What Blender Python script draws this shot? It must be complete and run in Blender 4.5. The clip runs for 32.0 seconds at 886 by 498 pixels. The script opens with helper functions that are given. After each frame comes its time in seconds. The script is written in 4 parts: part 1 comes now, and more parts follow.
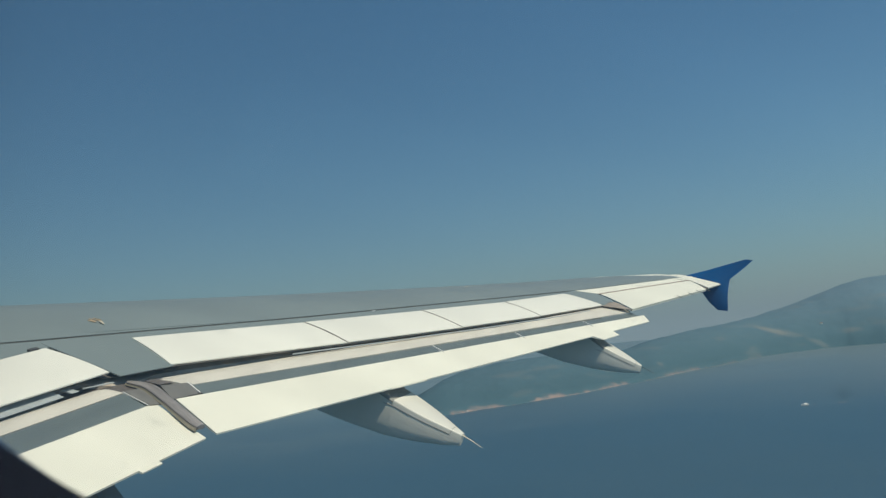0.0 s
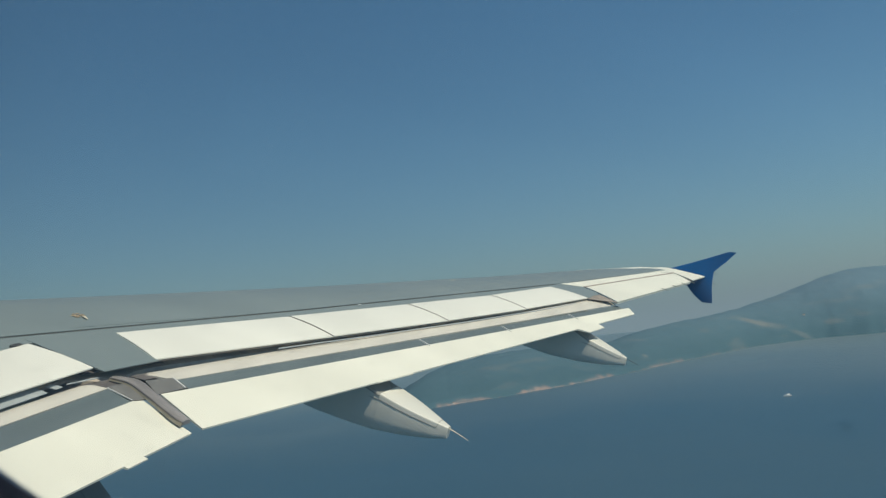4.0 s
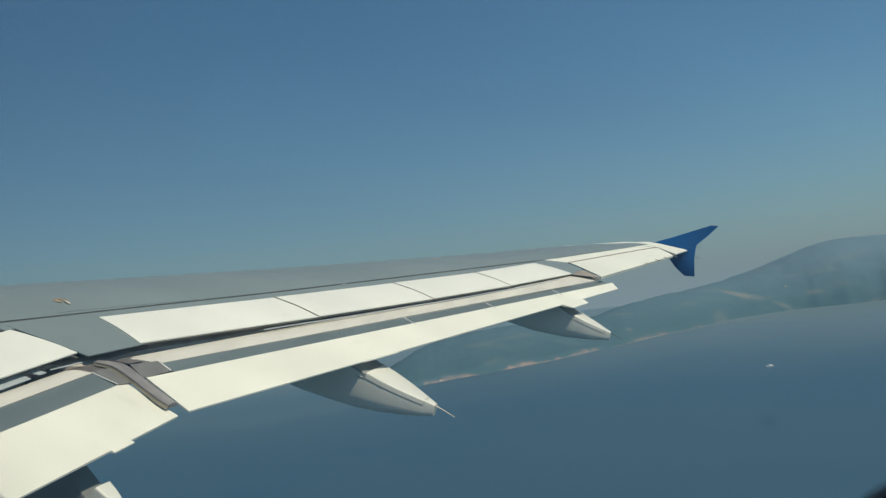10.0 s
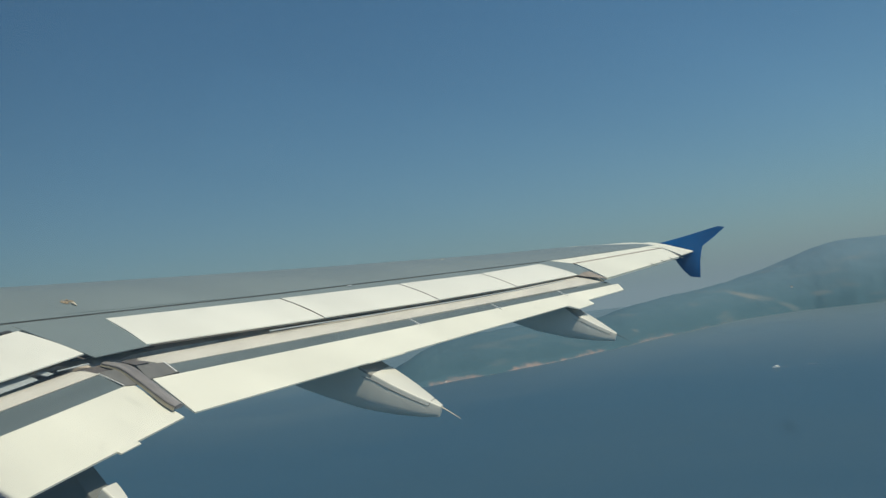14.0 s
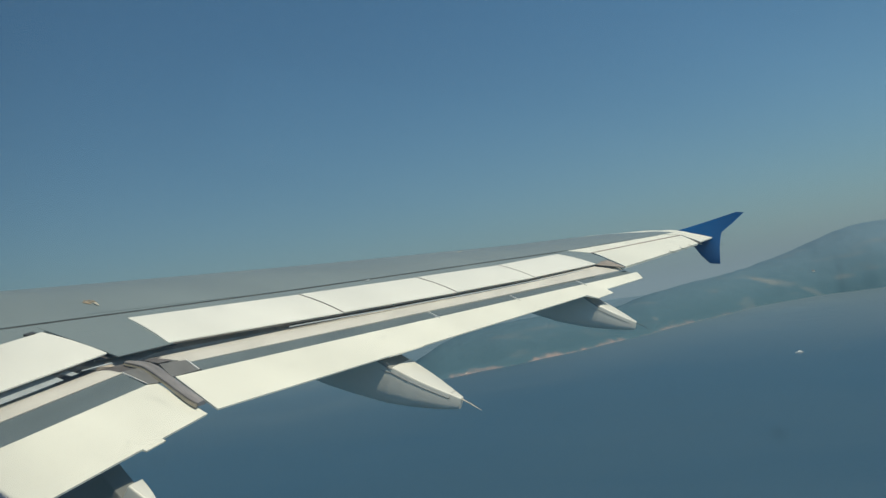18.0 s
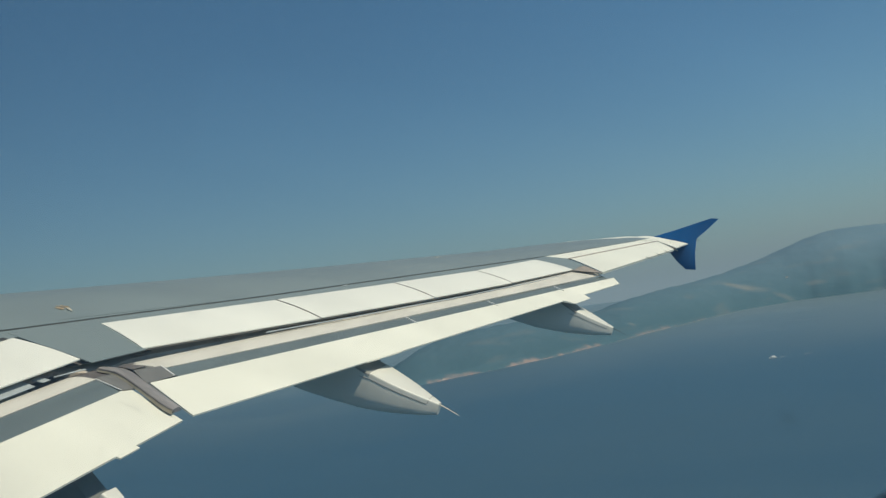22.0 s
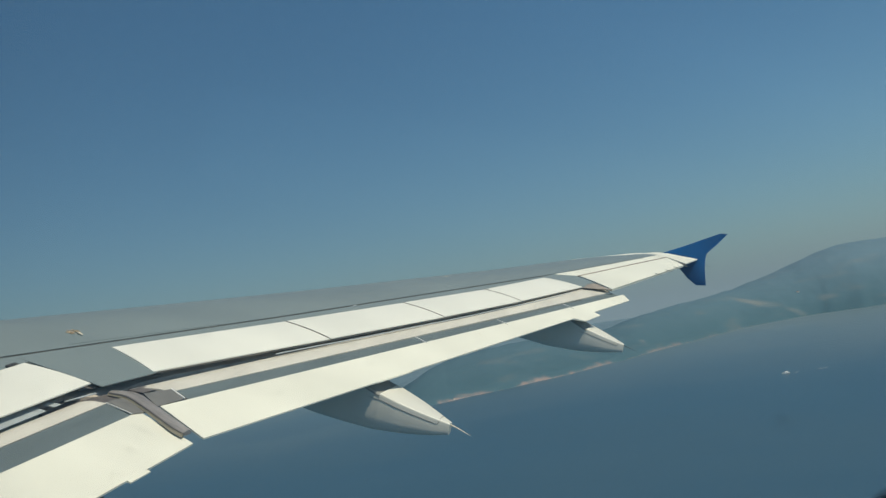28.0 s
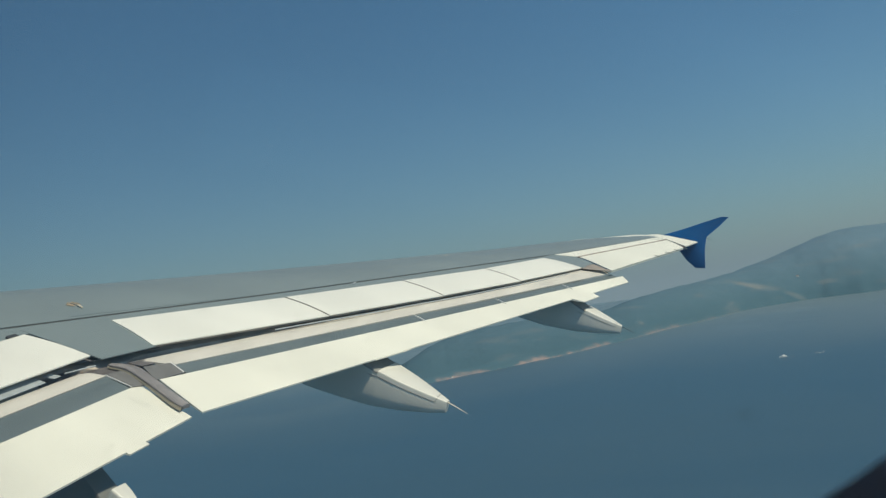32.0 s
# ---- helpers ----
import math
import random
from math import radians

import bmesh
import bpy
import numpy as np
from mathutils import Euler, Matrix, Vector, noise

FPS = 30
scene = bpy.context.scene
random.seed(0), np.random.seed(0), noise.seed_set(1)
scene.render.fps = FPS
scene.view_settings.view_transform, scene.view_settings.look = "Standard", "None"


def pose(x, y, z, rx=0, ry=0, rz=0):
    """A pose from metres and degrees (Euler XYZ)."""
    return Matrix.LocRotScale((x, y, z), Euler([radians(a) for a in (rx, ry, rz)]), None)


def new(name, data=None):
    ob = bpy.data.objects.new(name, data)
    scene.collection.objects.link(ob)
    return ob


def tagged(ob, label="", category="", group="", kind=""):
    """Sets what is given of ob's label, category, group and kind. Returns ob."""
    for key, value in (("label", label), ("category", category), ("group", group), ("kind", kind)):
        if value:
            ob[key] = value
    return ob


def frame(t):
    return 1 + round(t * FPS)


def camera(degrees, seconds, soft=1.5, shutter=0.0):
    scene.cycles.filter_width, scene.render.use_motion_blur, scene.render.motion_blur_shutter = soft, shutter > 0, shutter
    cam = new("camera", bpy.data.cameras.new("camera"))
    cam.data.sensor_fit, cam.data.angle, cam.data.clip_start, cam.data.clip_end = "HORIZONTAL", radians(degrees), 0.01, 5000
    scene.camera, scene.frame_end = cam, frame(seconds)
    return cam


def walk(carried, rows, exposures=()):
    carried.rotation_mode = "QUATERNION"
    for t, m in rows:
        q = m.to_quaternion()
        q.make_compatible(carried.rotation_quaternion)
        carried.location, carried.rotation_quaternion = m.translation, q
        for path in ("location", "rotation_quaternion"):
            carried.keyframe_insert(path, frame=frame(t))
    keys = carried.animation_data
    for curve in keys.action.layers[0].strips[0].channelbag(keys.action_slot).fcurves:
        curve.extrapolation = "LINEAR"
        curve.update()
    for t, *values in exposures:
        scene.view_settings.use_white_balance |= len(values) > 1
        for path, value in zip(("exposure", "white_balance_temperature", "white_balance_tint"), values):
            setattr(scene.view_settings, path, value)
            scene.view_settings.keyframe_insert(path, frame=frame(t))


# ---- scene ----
cam = camera(58.82, 32.0, soft=1.3)
# a phone's small stop: the wing is sharp, the window surround a hand's width away is not
cam.data.dof.use_dof, cam.data.dof.focus_distance, cam.data.dof.aperture_fstop = True, 13.0, 20.0

# The aeroplane climbs: nose up, the right wing a little raised. Its own axes are x outboard, y forward, z up.
ATTITUDE = Matrix.Rotation(radians(-3.75), 4, "Y") @ Matrix.Rotation(radians(22.25), 4, "X")

# seconds, place and turn of the phone held at the cabin window, in the aeroplane's axes
PATH = [
    (0, 1.72, -0.0016, 2.6665, 84.176, -13.642, -66.43),
    (0.5, 1.7192, -0.001, 2.6693, 83.611, -13.314, -66.468),
    (1, 1.7174, 0.0019, 2.6716, 83.08, -13.017, -66.577),
    (1.5, 1.7156, 0.0052, 2.6715, 83.192, -12.929, -66.555),
    (2, 1.72, -0.0056, 2.6759, 83.574, -13.107, -66.769),
    (2.5, 1.72, -0.0015, 2.6764, 83.929, -13.171, -67.141),
    (3, 1.7201, 0.0022, 2.6756, 84.074, -13.215, -67.403),
    (3.5, 1.72, 0.0027, 2.6708, 84.267, -13.53, -67.464),
    (5.5, 1.72, -0.0007, 2.6724, 81.68, -13.312, -67.693),
    (6, 1.72, -0.0004, 2.6708, 81.336, -12.96, -67.854),
    (6.5, 1.72, -0.0011, 2.6733, 81.388, -12.848, -68.187),
    (7, 1.72, -0.0019, 2.6757, 81.713, -12.693, -68.529),
    (7.5, 1.72, -0.0019, 2.6755, 82.319, -12.647, -68.937),
    (8, 1.72, -0.0019, 2.6753, 82.805, -12.44, -69.039),
    (8.5, 1.72, -0.0023, 2.6756, 82.99, -12.656, -68.839),
    (9, 1.72, -0.0028, 2.676, 83.068, -13.057, -68.68),
    (9.5, 1.72, -0.0032, 2.6763, 82.853, -12.679, -68.702),
    (10, 1.72, -0.0037, 2.6766, 82.602, -12.783, -68.783),
    (10.5, 1.72, -0.0031, 2.6762, 82.426, -12.966, -68.952),
    (11, 1.72, -0.0025, 2.6758, 82.205, -13.289, -69.005),
    (11.5, 1.72, -0.0019, 2.6754, 82.558, -13.519, -69.011),
    (12, 1.72, -0.0013, 2.675, 83.182, -13.447, -69.011),
    (12.5, 1.72, -0.0014, 2.6754, 83.272, -13.182, -68.925),
    (13, 1.72, -0.0016, 2.6758, 83.067, -12.908, -68.804),
    (13.5, 1.72, -0.0017, 2.6762, 82.78, -12.709, -68.631),
    (14, 1.72, -0.0019, 2.6766, 82.594, -12.659, -68.398),
    (14.5, 1.72, -0.0025, 2.6776, 82.701, -12.642, -68.102),
    (16.5, 1.72, -0.005, 2.6818, 82.027, -11.426, -67.405),
    (17, 1.72, -0.0056, 2.6828, 81.449, -11.146, -67.335),
    (17.5, 1.72, -0.0055, 2.6818, 81.481, -11.162, -67.269),
    (18, 1.72, -0.0053, 2.6808, 81.799, -11.195, -67.288),
    (18.5, 1.72, -0.0052, 2.6798, 82.193, -11.281, -67.378),
    (19, 1.72, -0.0051, 2.6788, 82.652, -11.585, -67.441),
    (19.5, 1.72, -0.0049, 2.6778, 82.96, -11.653, -67.593),
    (20, 1.72, -0.0048, 2.6768, 83.164, -11.877, -67.838),
    (20.5, 1.72, -0.0041, 2.6768, 83.212, -12.006, -68.154),
    (21, 1.72, -0.0033, 2.6768, 83.061, -11.935, -68.508),
    (21.5, 1.72, -0.0026, 2.6768, 82.812, -11.702, -68.762),
    (22, 1.72, -0.0018, 2.6768, 82.535, -11.535, -68.917),
    (22.5, 1.72, -0.0022, 2.6766, 82.421, -11.541, -68.959),
    (23, 1.72, -0.0026, 2.6764, 82.48, -11.622, -68.909),
    (23.5, 1.7201, -0.0026, 2.6778, 82.624, -11.667, -68.909),
    (24, 1.7202, -0.0024, 2.68, 82.813, -11.593, -68.897),
    (24.5, 1.72, -0.0037, 2.6767, 82.982, -11.475, -68.875),
    (25, 1.72, -0.0044, 2.6753, 83.025, -11.362, -68.695),
    (25.5, 1.72, -0.0046, 2.6751, 83.106, -11.352, -68.528),
    (27.5, 1.72, -0.0052, 2.6741, 83.665, -11.176, -68.3),
    (28, 1.72, -0.0046, 2.6756, 83.841, -10.649, -68.374),
    (28.5, 1.7201, -0.0039, 2.6778, 83.695, -10.465, -68.316),
    (29, 1.7202, -0.0036, 2.6785, 83.317, -10.545, -68.163),
    (29.5, 1.7201, -0.0044, 2.677, 82.988, -10.609, -68.042),
    (30, 1.72, -0.005, 2.6765, 82.814, -10.959, -67.904),
    (30.5, 1.72, -0.0058, 2.677, 82.73, -11.18, -67.826),
    (31, 1.72, -0.0065, 2.6775, 82.612, -11.343, -67.806),
    (31.5, 1.72, -0.0073, 2.6779, 82.456, -11.509, -68.009),
    (32, 1.72, -0.0081, 2.6784, 82.247, -11.565, -68.226),
]
walk(cam, [(t, ATTITUDE @ pose(x, y, z, rx, ry, rz)) for t, x, y, z, rx, ry, rz in PATH], [(0.0, 0.05, 5950, -5), (32.0, 0.05, 5950, -5)])

# ---- light ----
SUN = (ATTITUDE.to_3x3() @ Vector((-0.16, -0.22, 0.96))).normalized()  # towards the sun
world = bpy.data.worlds.new("hazy_sky")
scene.world = world
world.use_nodes = True
wn, wl = world.node_tree.nodes, world.node_tree.links
sky = wn.new("ShaderNodeTexSky")
sky.sky_type = "NISHITA"
sky.sun_disc = False
sky.sun_elevation = math.asin(SUN.z)
sky.sun_rotation = math.atan2(SUN.x, SUN.y)
sky.altitude = 300
sky.air_density = 1.0
sky.dust_density = 0.95
sky.ozone_density = 4.0
# Thin dust in the air: the sky pales towards the sun's side and greys at the horizon.
toward = wn.new("ShaderNodeTexCoord")
aureole = wn.new("ShaderNodeVectorMath")
aureole.operation = "DOT_PRODUCT"
aureole.inputs[1].default_value = SUN
wl.new(toward.outputs["Generated"], aureole.inputs[0])
glow = wn.new("ShaderNodeMapRange")
glow.inputs["From Min"].default_value, glow.inputs["From Max"].default_value = -0.6, 0.0
glow.inputs["To Min"].default_value, glow.inputs["To Max"].default_value = 0.70, 1.36
wl.new(aureole.outputs["Value"], glow.inputs["Value"])
tint = wn.new("ShaderNodeVectorMath")
tint.operation = "MULTIPLY"
tint.inputs[1].default_value = (0.855, 0.988, 0.975)
wl.new(sky.outputs[0], tint.inputs[0])
lit = wn.new("ShaderNodeVectorMath")
lit.operation = "SCALE"
wl.new(tint.outputs[0], lit.inputs[0])
wl.new(glow.outputs[0], lit.inputs["Scale"])
rise = wn.new("ShaderNodeSeparateXYZ")
wl.new(toward.outputs["Generated"], rise.inputs[0])
height = wn.new("ShaderNodeMath")
height.operation = "MULTIPLY"
height.inputs[1].default_value = -9.5
wl.new(rise.outputs["Z"], height.inputs[0])
fade = wn.new("ShaderNodeMath")
fade.operation = "EXPONENT"
wl.new(height.outputs[0], fade.inputs[0])
haze = wn.new("ShaderNodeMath")
haze.operation = "MULTIPLY"
haze.inputs[1].default_value = 0.9
haze.use_clamp = True
wl.new(fade.outputs[0], haze.inputs[0])
air = wn.new("ShaderNodeMix")
air.data_type = "RGBA"
air.inputs["B"].default_value = (3.8, 4.37, 4.85, 1)
wl.new(haze.outputs[0], air.inputs["Factor"])
wl.new(lit.outputs[0], air.inputs["A"])
wl.new(air.outputs["Result"], wn["Background"].inputs["Color"])
wn["Background"].inputs["Strength"].default_value = 0.0615
lamp = bpy.data.lights.new("sun", "SUN")
lamp.energy, lamp.angle, lamp.color = 3.92, radians(0.6), (1.0, 0.80, 0.60)
sun = new("sun", lamp)
sun.matrix_world = SUN.to_track_quat("Z", "Y").to_matrix().to_4x4()

# ---- materials ----
def material(name, colour, rough=0.5, metal=0.0, spread=0.06, grain=60.0, stain=2.5, bump=0.002, coat=0.0, streak=None, soil=()):
    """A painted or raw surface: base colour with fine grain and broad stains, both in object space."""
    m = bpy.data.materials.new(name)
    m.use_nodes = True
    n, l = m.node_tree.nodes, m.node_tree.links
    b = n["Principled BSDF"]
    b.inputs["Metallic"].default_value = metal
    b.inputs["Coat Weight"].default_value = coat
    co = n.new("ShaderNodeTexCoord")
    place = n.new("ShaderNodeMapping")
    place.inputs["Scale"].default_value = streak or (1, 1, 1)
    l.new(co.outputs["Object"], place.inputs["Vector"])
    fine = n.new("ShaderNodeTexNoise")
    fine.inputs["Scale"].default_value, fine.inputs["Detail"].default_value = grain, 4
    broad = n.new("ShaderNodeTexNoise")
    broad.inputs["Scale"].default_value, broad.inputs["Detail"].default_value = stain, 5
    l.new(co.outputs["Object"], fine.inputs["Vector"])
    l.new(place.outputs["Vector"], broad.inputs["Vector"])
    both = n.new("ShaderNodeMath")
    both.operation = "MULTIPLY_ADD"
    both.inputs[1].default_value = 0.35
    l.new(fine.outputs["Fac"], both.inputs[0])
    l.new(broad.outputs["Fac"], both.inputs[2])
    ramp = n.new("ShaderNodeMapRange")
    ramp.inputs["From Min"].default_value, ramp.inputs["From Max"].default_value = 0.4, 0.95
    ramp.inputs["To Min"].default_value, ramp.inputs["To Max"].default_value = 1 - 1.6 * spread, 1 + spread
    l.new(both.outputs[0], ramp.inputs["Value"])
    amount = ramp.outputs[0]
    for x, y, half_x, half_y, depth in soil:
        # a smudge with a ragged rim, at its place on the panel
        there, far, mask = n.new("ShaderNodeMapping"), n.new("ShaderNodeVectorMath"), n.new("ShaderNodeMapRange")
        there.vector_type = "POINT"
        there.inputs["Scale"].default_value = (1 / half_x, 1 / half_y, 0)
        there.inputs["Location"].default_value = (-x / half_x, -y / half_y, 0)
        l.new(co.outputs["Object"], there.inputs["Vector"])
        far.operation = "LENGTH"
        l.new(there.outputs["Vector"], far.inputs[0])
        rag = n.new("ShaderNodeMath")
        rag.operation = "MULTIPLY_ADD"
        rag.inputs[1].default_value = 0.9
        l.new(both.outputs[0], rag.inputs[0])
        l.new(far.outputs["Value"], rag.inputs[2])
        mask.interpolation_type = "SMOOTHSTEP"
        mask.inputs["From Min"].default_value, mask.inputs["From Max"].default_value = 0.45, 1.55
        mask.inputs["To Min"].default_value, mask.inputs["To Max"].default_value = 1 - depth, 1.0
        l.new(rag.outputs[0], mask.inputs["Value"])
        worn = n.new("ShaderNodeMath")
        worn.operation = "MULTIPLY"
        l.new(amount, worn.inputs[0])
        l.new(mask.outputs[0], worn.inputs[1])
        amount = worn.outputs[0]
    tone = n.new("ShaderNodeVectorMath")
    tone.operation = "SCALE"
    tone.inputs[0].default_value = colour
    l.new(amount, tone.inputs["Scale"])
    l.new(tone.outputs[0], b.inputs["Base Color"])
    gloss = n.new("ShaderNodeMapRange")
    gloss.inputs["To Min"].default_value, gloss.inputs["To Max"].default_value = rough - 0.08, rough + 0.08
    l.new(broad.outputs["Fac"], gloss.inputs["Value"])
    l.new(gloss.outputs[0], b.inputs["Roughness"])
    if bump:
        relief = n.new("ShaderNodeBump")
        relief.inputs["Strength"].default_value, relief.inputs["Distance"].default_value = 0.3, bump
        l.new(both.outputs[0], relief.inputs["Height"])
        l.new(relief.outputs[0], b.inputs["Normal"])
    return m


WHITE = material("white_paint", (0.80, 0.79, 0.70), 0.42, spread=0.075, stain=1.6, streak=(1.0, 0.45, 1.0),
                 soil=((8.46, 3.03, 0.13, 0.10, 0.16), (5.67, 3.44, 0.035, 0.03, 0.22), (5.62, 3.41, 0.03, 0.03, 0.22), (6.20, 3.70, 0.05, 0.16, 0.10), (5.95, 3.58, 0.05, 0.14, 0.07), (7.35, 3.30, 0.12, 0.08, 0.06), (9.4, 2.62, 0.10, 0.10, 0.06), (13.0, 1.52, 0.10, 0.08, 0.16), (11.2, 2.06, 0.10, 0.07, 0.08)))
PANEL = material("white_panel_paint", (0.79, 0.785, 0.725), 0.42, spread=0.07, stain=1.8, streak=(1.2, 0.4, 1.0),
                 soil=((7.75, 4.42, 0.25, 0.05, 0.10), (8.25, 3.74, 0.06, 0.05, 0.12), (8.9, 3.98, 0.22, 0.04, 0.09), (10.9, 2.75, 0.12, 0.05, 0.06), (6.05, 4.55, 0.18, 0.12, 0.05)))
CREAM = material("weathered_white_paint", (0.615, 0.59, 0.535), 0.48, spread=0.10, stain=3.0, streak=(0.6, 2.0, 1.0))
GREY = material("grey_wing_paint", (0.202, 0.241, 0.248), 0.42, spread=0.07, stain=1.2, streak=(1.0, 0.5, 1.0))
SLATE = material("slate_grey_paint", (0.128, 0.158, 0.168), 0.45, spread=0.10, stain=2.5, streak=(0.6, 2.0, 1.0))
FAIRING = material("fairing_white_paint", (0.68, 0.67, 0.615), 0.42, spread=0.07, stain=2.2)
DARK = material("cavity_primer", (0.50, 0.44, 0.385), 0.65, spread=0.25, stain=6.0)
TRACK = material("greasy_track_seal", (0.25, 0.235, 0.235), 0.5, spread=0.22, stain=6.0, streak=(3.0, 0.6, 1.0))
SEAL = material("black_rubber_seal", (0.045, 0.045, 0.045), 0.6, spread=0.2, stain=6.0)
GROOVE = material("joint_sealant", (0.085, 0.070, 0.055), 0.6, spread=0.2, stain=6.0)
BLUE = material("blue_livery_paint", (0.002, 0.070, 0.245), 0.35, spread=0.08, stain=3.0, coat=0.2)
SEAM = material("grey_seam_sealant", (0.085, 0.095, 0.095), 0.6, spread=0.25, stain=3.0)
MARK = material("tan_marking_paint", (0.40, 0.32, 0.22), 0.6, spread=0.2, stain=14.0)
PALE = material("pale_marking_paint", (0.75, 0.68, 0.55), 0.6, spread=0.15, stain=14.0)
TRIM = material("dark_cabin_trim", (0.60, 0.56, 0.68), 0.7, spread=0.15, stain=12.0)
BODY_SHADE = material("fairing_shade_paint", (0.165, 0.175, 0.170), 0.7, spread=0.12)
LID_SHADE = material("lid_shade_paint", (0.29, 0.29, 0.275), 0.6, spread=0.2, stain=5.0)
SLOT = material("slot_plate_paint", (0.40, 0.44, 0.47), 0.5, spread=0.12, stain=9.0)
SKIN = material("fuselage_white_paint", (0.78, 0.78, 0.77), 0.4, spread=0.04)
PLATE = material("scuffed_grey_plate", (0.165, 0.163, 0.158), 0.5, spread=0.12, stain=9.0, streak=(2.0, 0.7, 1.0))
HINGE = material("tan_hinge_sealant", (0.33, 0.285, 0.245), 0.6, spread=0.2, stain=6.0)
# dark grey of the ridge line, also standing in for shade in the slot
SHADE = material("track_edge_and_slot_shade", (0.13, 0.12, 0.12), 0.55, spread=0.2, stain=8.0)
KHAKI = material("yellowed_seal", (0.27, 0.245, 0.185), 0.55, spread=0.2, stain=8.0)
LINING = material("cabin_lining", (0.78, 0.77, 0.78), 0.7, spread=0.1)


# ---- helpers ----
def part(name, bm, mat, parent, label="", smooth=True):
    mesh = bpy.data.meshes.new(name)
    bmesh.ops.recalc_face_normals(bm, faces=bm.faces)
    bm.to_mesh(mesh)
    bm.free()
    mesh.materials.append(mat)
    if smooth:
        mesh.polygons.foreach_set("use_smooth", [True] * len(mesh.polygons))
        mesh.set_sharp_from_angle(angle=radians(32))
    ob = new(name, mesh)
    ob.parent = parent
    if label:
        ob["label"] = label
    return ob


def lerp(a, b, u):
    return a + (b - a) * u


def knots(x, table):
    """Straight lines through the (x, y) pairs of a short table, carried on past both ends."""
    i = 1
    while i < len(table) - 1 and x > table[i][0]:
        i += 1
    (x0, y0), (x1, y1) = table[i - 1], table[i]
    return lerp(y0, y1, (x - x0) / (x1 - x0))


def grid(bm, rows_of_points, close=False):
    """Quads between rows of points. Returns the rows of vertices."""
    vs = [[bm.verts.new(q) for q in row] for row in rows_of_points]
    for a, b in zip(vs, vs[1:]):
        k = len(a)
        for j in range(k if close else k - 1):
            bm.faces.new((a[j], a[(j + 1) % k], b[(j + 1) % k], b[j]))
    return vs


def loft(sections, caps=True):
    """A closed skin over loops of points of equal count."""
    bm = bmesh.new()
    vs = grid(bm, sections, close=True)
    if caps:
        bm.faces.new(vs[0])
        bm.faces.new(list(reversed(vs[-1])))
    return bm


def slab(corners_by_x, thick, bevel=0.004, steps=10, top=None):
    """A panel on the wing: corners_by_x gives, along the span, (x_front, y_front, x_aft, y_aft); top(x, y) its upper face."""
    rows_up, rows_low = [], []
    for k in range(steps + 1):
        u = k / steps
        xf, yf, xa, ya = corners_by_x(u)
        up, low = [], []
        for j in range(5):
            v = j / 4
            x, y = lerp(xf, xa, v), lerp(yf, ya, v)
            z = top(x, y, v)
            up.append((x, y, z))
            low.append((x, y, z - thick * lerp(1.0, 0.35, v)))
        rows_up.append(up)
        rows_low.append(low)
    bm = loft([u + list(reversed(w)) for u, w in zip(rows_up, rows_low)])
    if bevel:
        hard = [e for e in bm.edges if len(e.link_faces) == 2 and e.calc_face_angle(0) > 0.9]
        bmesh.ops.bevel(bm, geom=hard, offset=bevel, segments=1, affect="EDGES", clamp_overlap=True)
    return bm


def tube(points, radii, sides=8):
    """A round rod through points."""
    sections = []
    for i, q in enumerate(points):
        q = Vector(q)
        ahead = (Vector(points[min(i + 1, len(points) - 1)]) - Vector(points[max(i - 1, 0)])).normalized()
        side = ahead.cross(Vector((0, 0, 1)))
        side = side.normalized() if side.length > 1e-4 else Vector((1, 0, 0))
        up = side.cross(ahead)
        sections.append([q + radii[i] * (math.cos(a) * side + math.sin(a) * up) for a in (2 * math.pi * k / sides for k in range(sides))])
    return loft(sections)


# ---- the wing's plan ----
DIHEDRAL = math.tan(radians(6.88))
REAR_SEAM = [(1.9, 6.97), (6.24, 5.23), (8.71, 4.24), (13.53, 2.43), (17.1, 1.24)]
CHORD = [(1.9, 6.0), (6.4, 3.85), (17.0, 1.55)]
SPOILER_FRONT = [(6.975, 4.79), (8.62, 4.12), (10.18, 3.52), (11.59, 2.99), (12.97, 2.56)]
SPOILER_AFT = [(6.81, 4.18), (8.51, 3.52), (10.06, 2.94), (11.47, 2.445), (12.95, 1.98)]
FALL = [(1.9, 0.37), (6.5, 0.375), (8.6, 0.45), (10.5, 0.58), (13.0, 0.62), (15.6, 0.64), (17.0, 1.0)]
FLAP_TE = [(6.376, 3.31), (13.315, 1.34)]


def plane(x):
    return (x - 1.98) * DIHEDRAL


def seam(x):
    return knots(x, REAR_SEAM)


def top(x, y):
    """The upper skin: level aft of the seam, falling ever faster towards the leading edge."""
    c, ahead = knots(x, CHORD), y - seam(x)
    s = max(0.0, ahead / c)
    return plane(x) - c * (0.39 * s ** 2.2 + (knots(x, FALL) - 0.39) * min(s, 0.25) ** 2.2)


def leading(x):
    """The leading edge's y."""
    return seam(x) + 0.60 * knots(x, CHORD)


wing = tagged(new("wing"), "white and grey airliner wing with flaps out and blue tip", "wing")
wing.matrix_world = ATTITUDE


# ---- wing skins ----
def skin(x0, x1, name, mat, y_from, y_to, lift=0.0, steps=60, label=""):
    bm = bmesh.new()
    pts = []
    for k in range(steps + 1):
        x = lerp(x0, x1, k / steps)
        a, b = y_from(x), y_to(x)
        pts.append([(x, lerp(a, b, j / 16), top(x, lerp(a, b, j / 16)) + lift) for j in range(17)])
    grid(bm, pts)
    return part(name, bm, mat, wing, label)


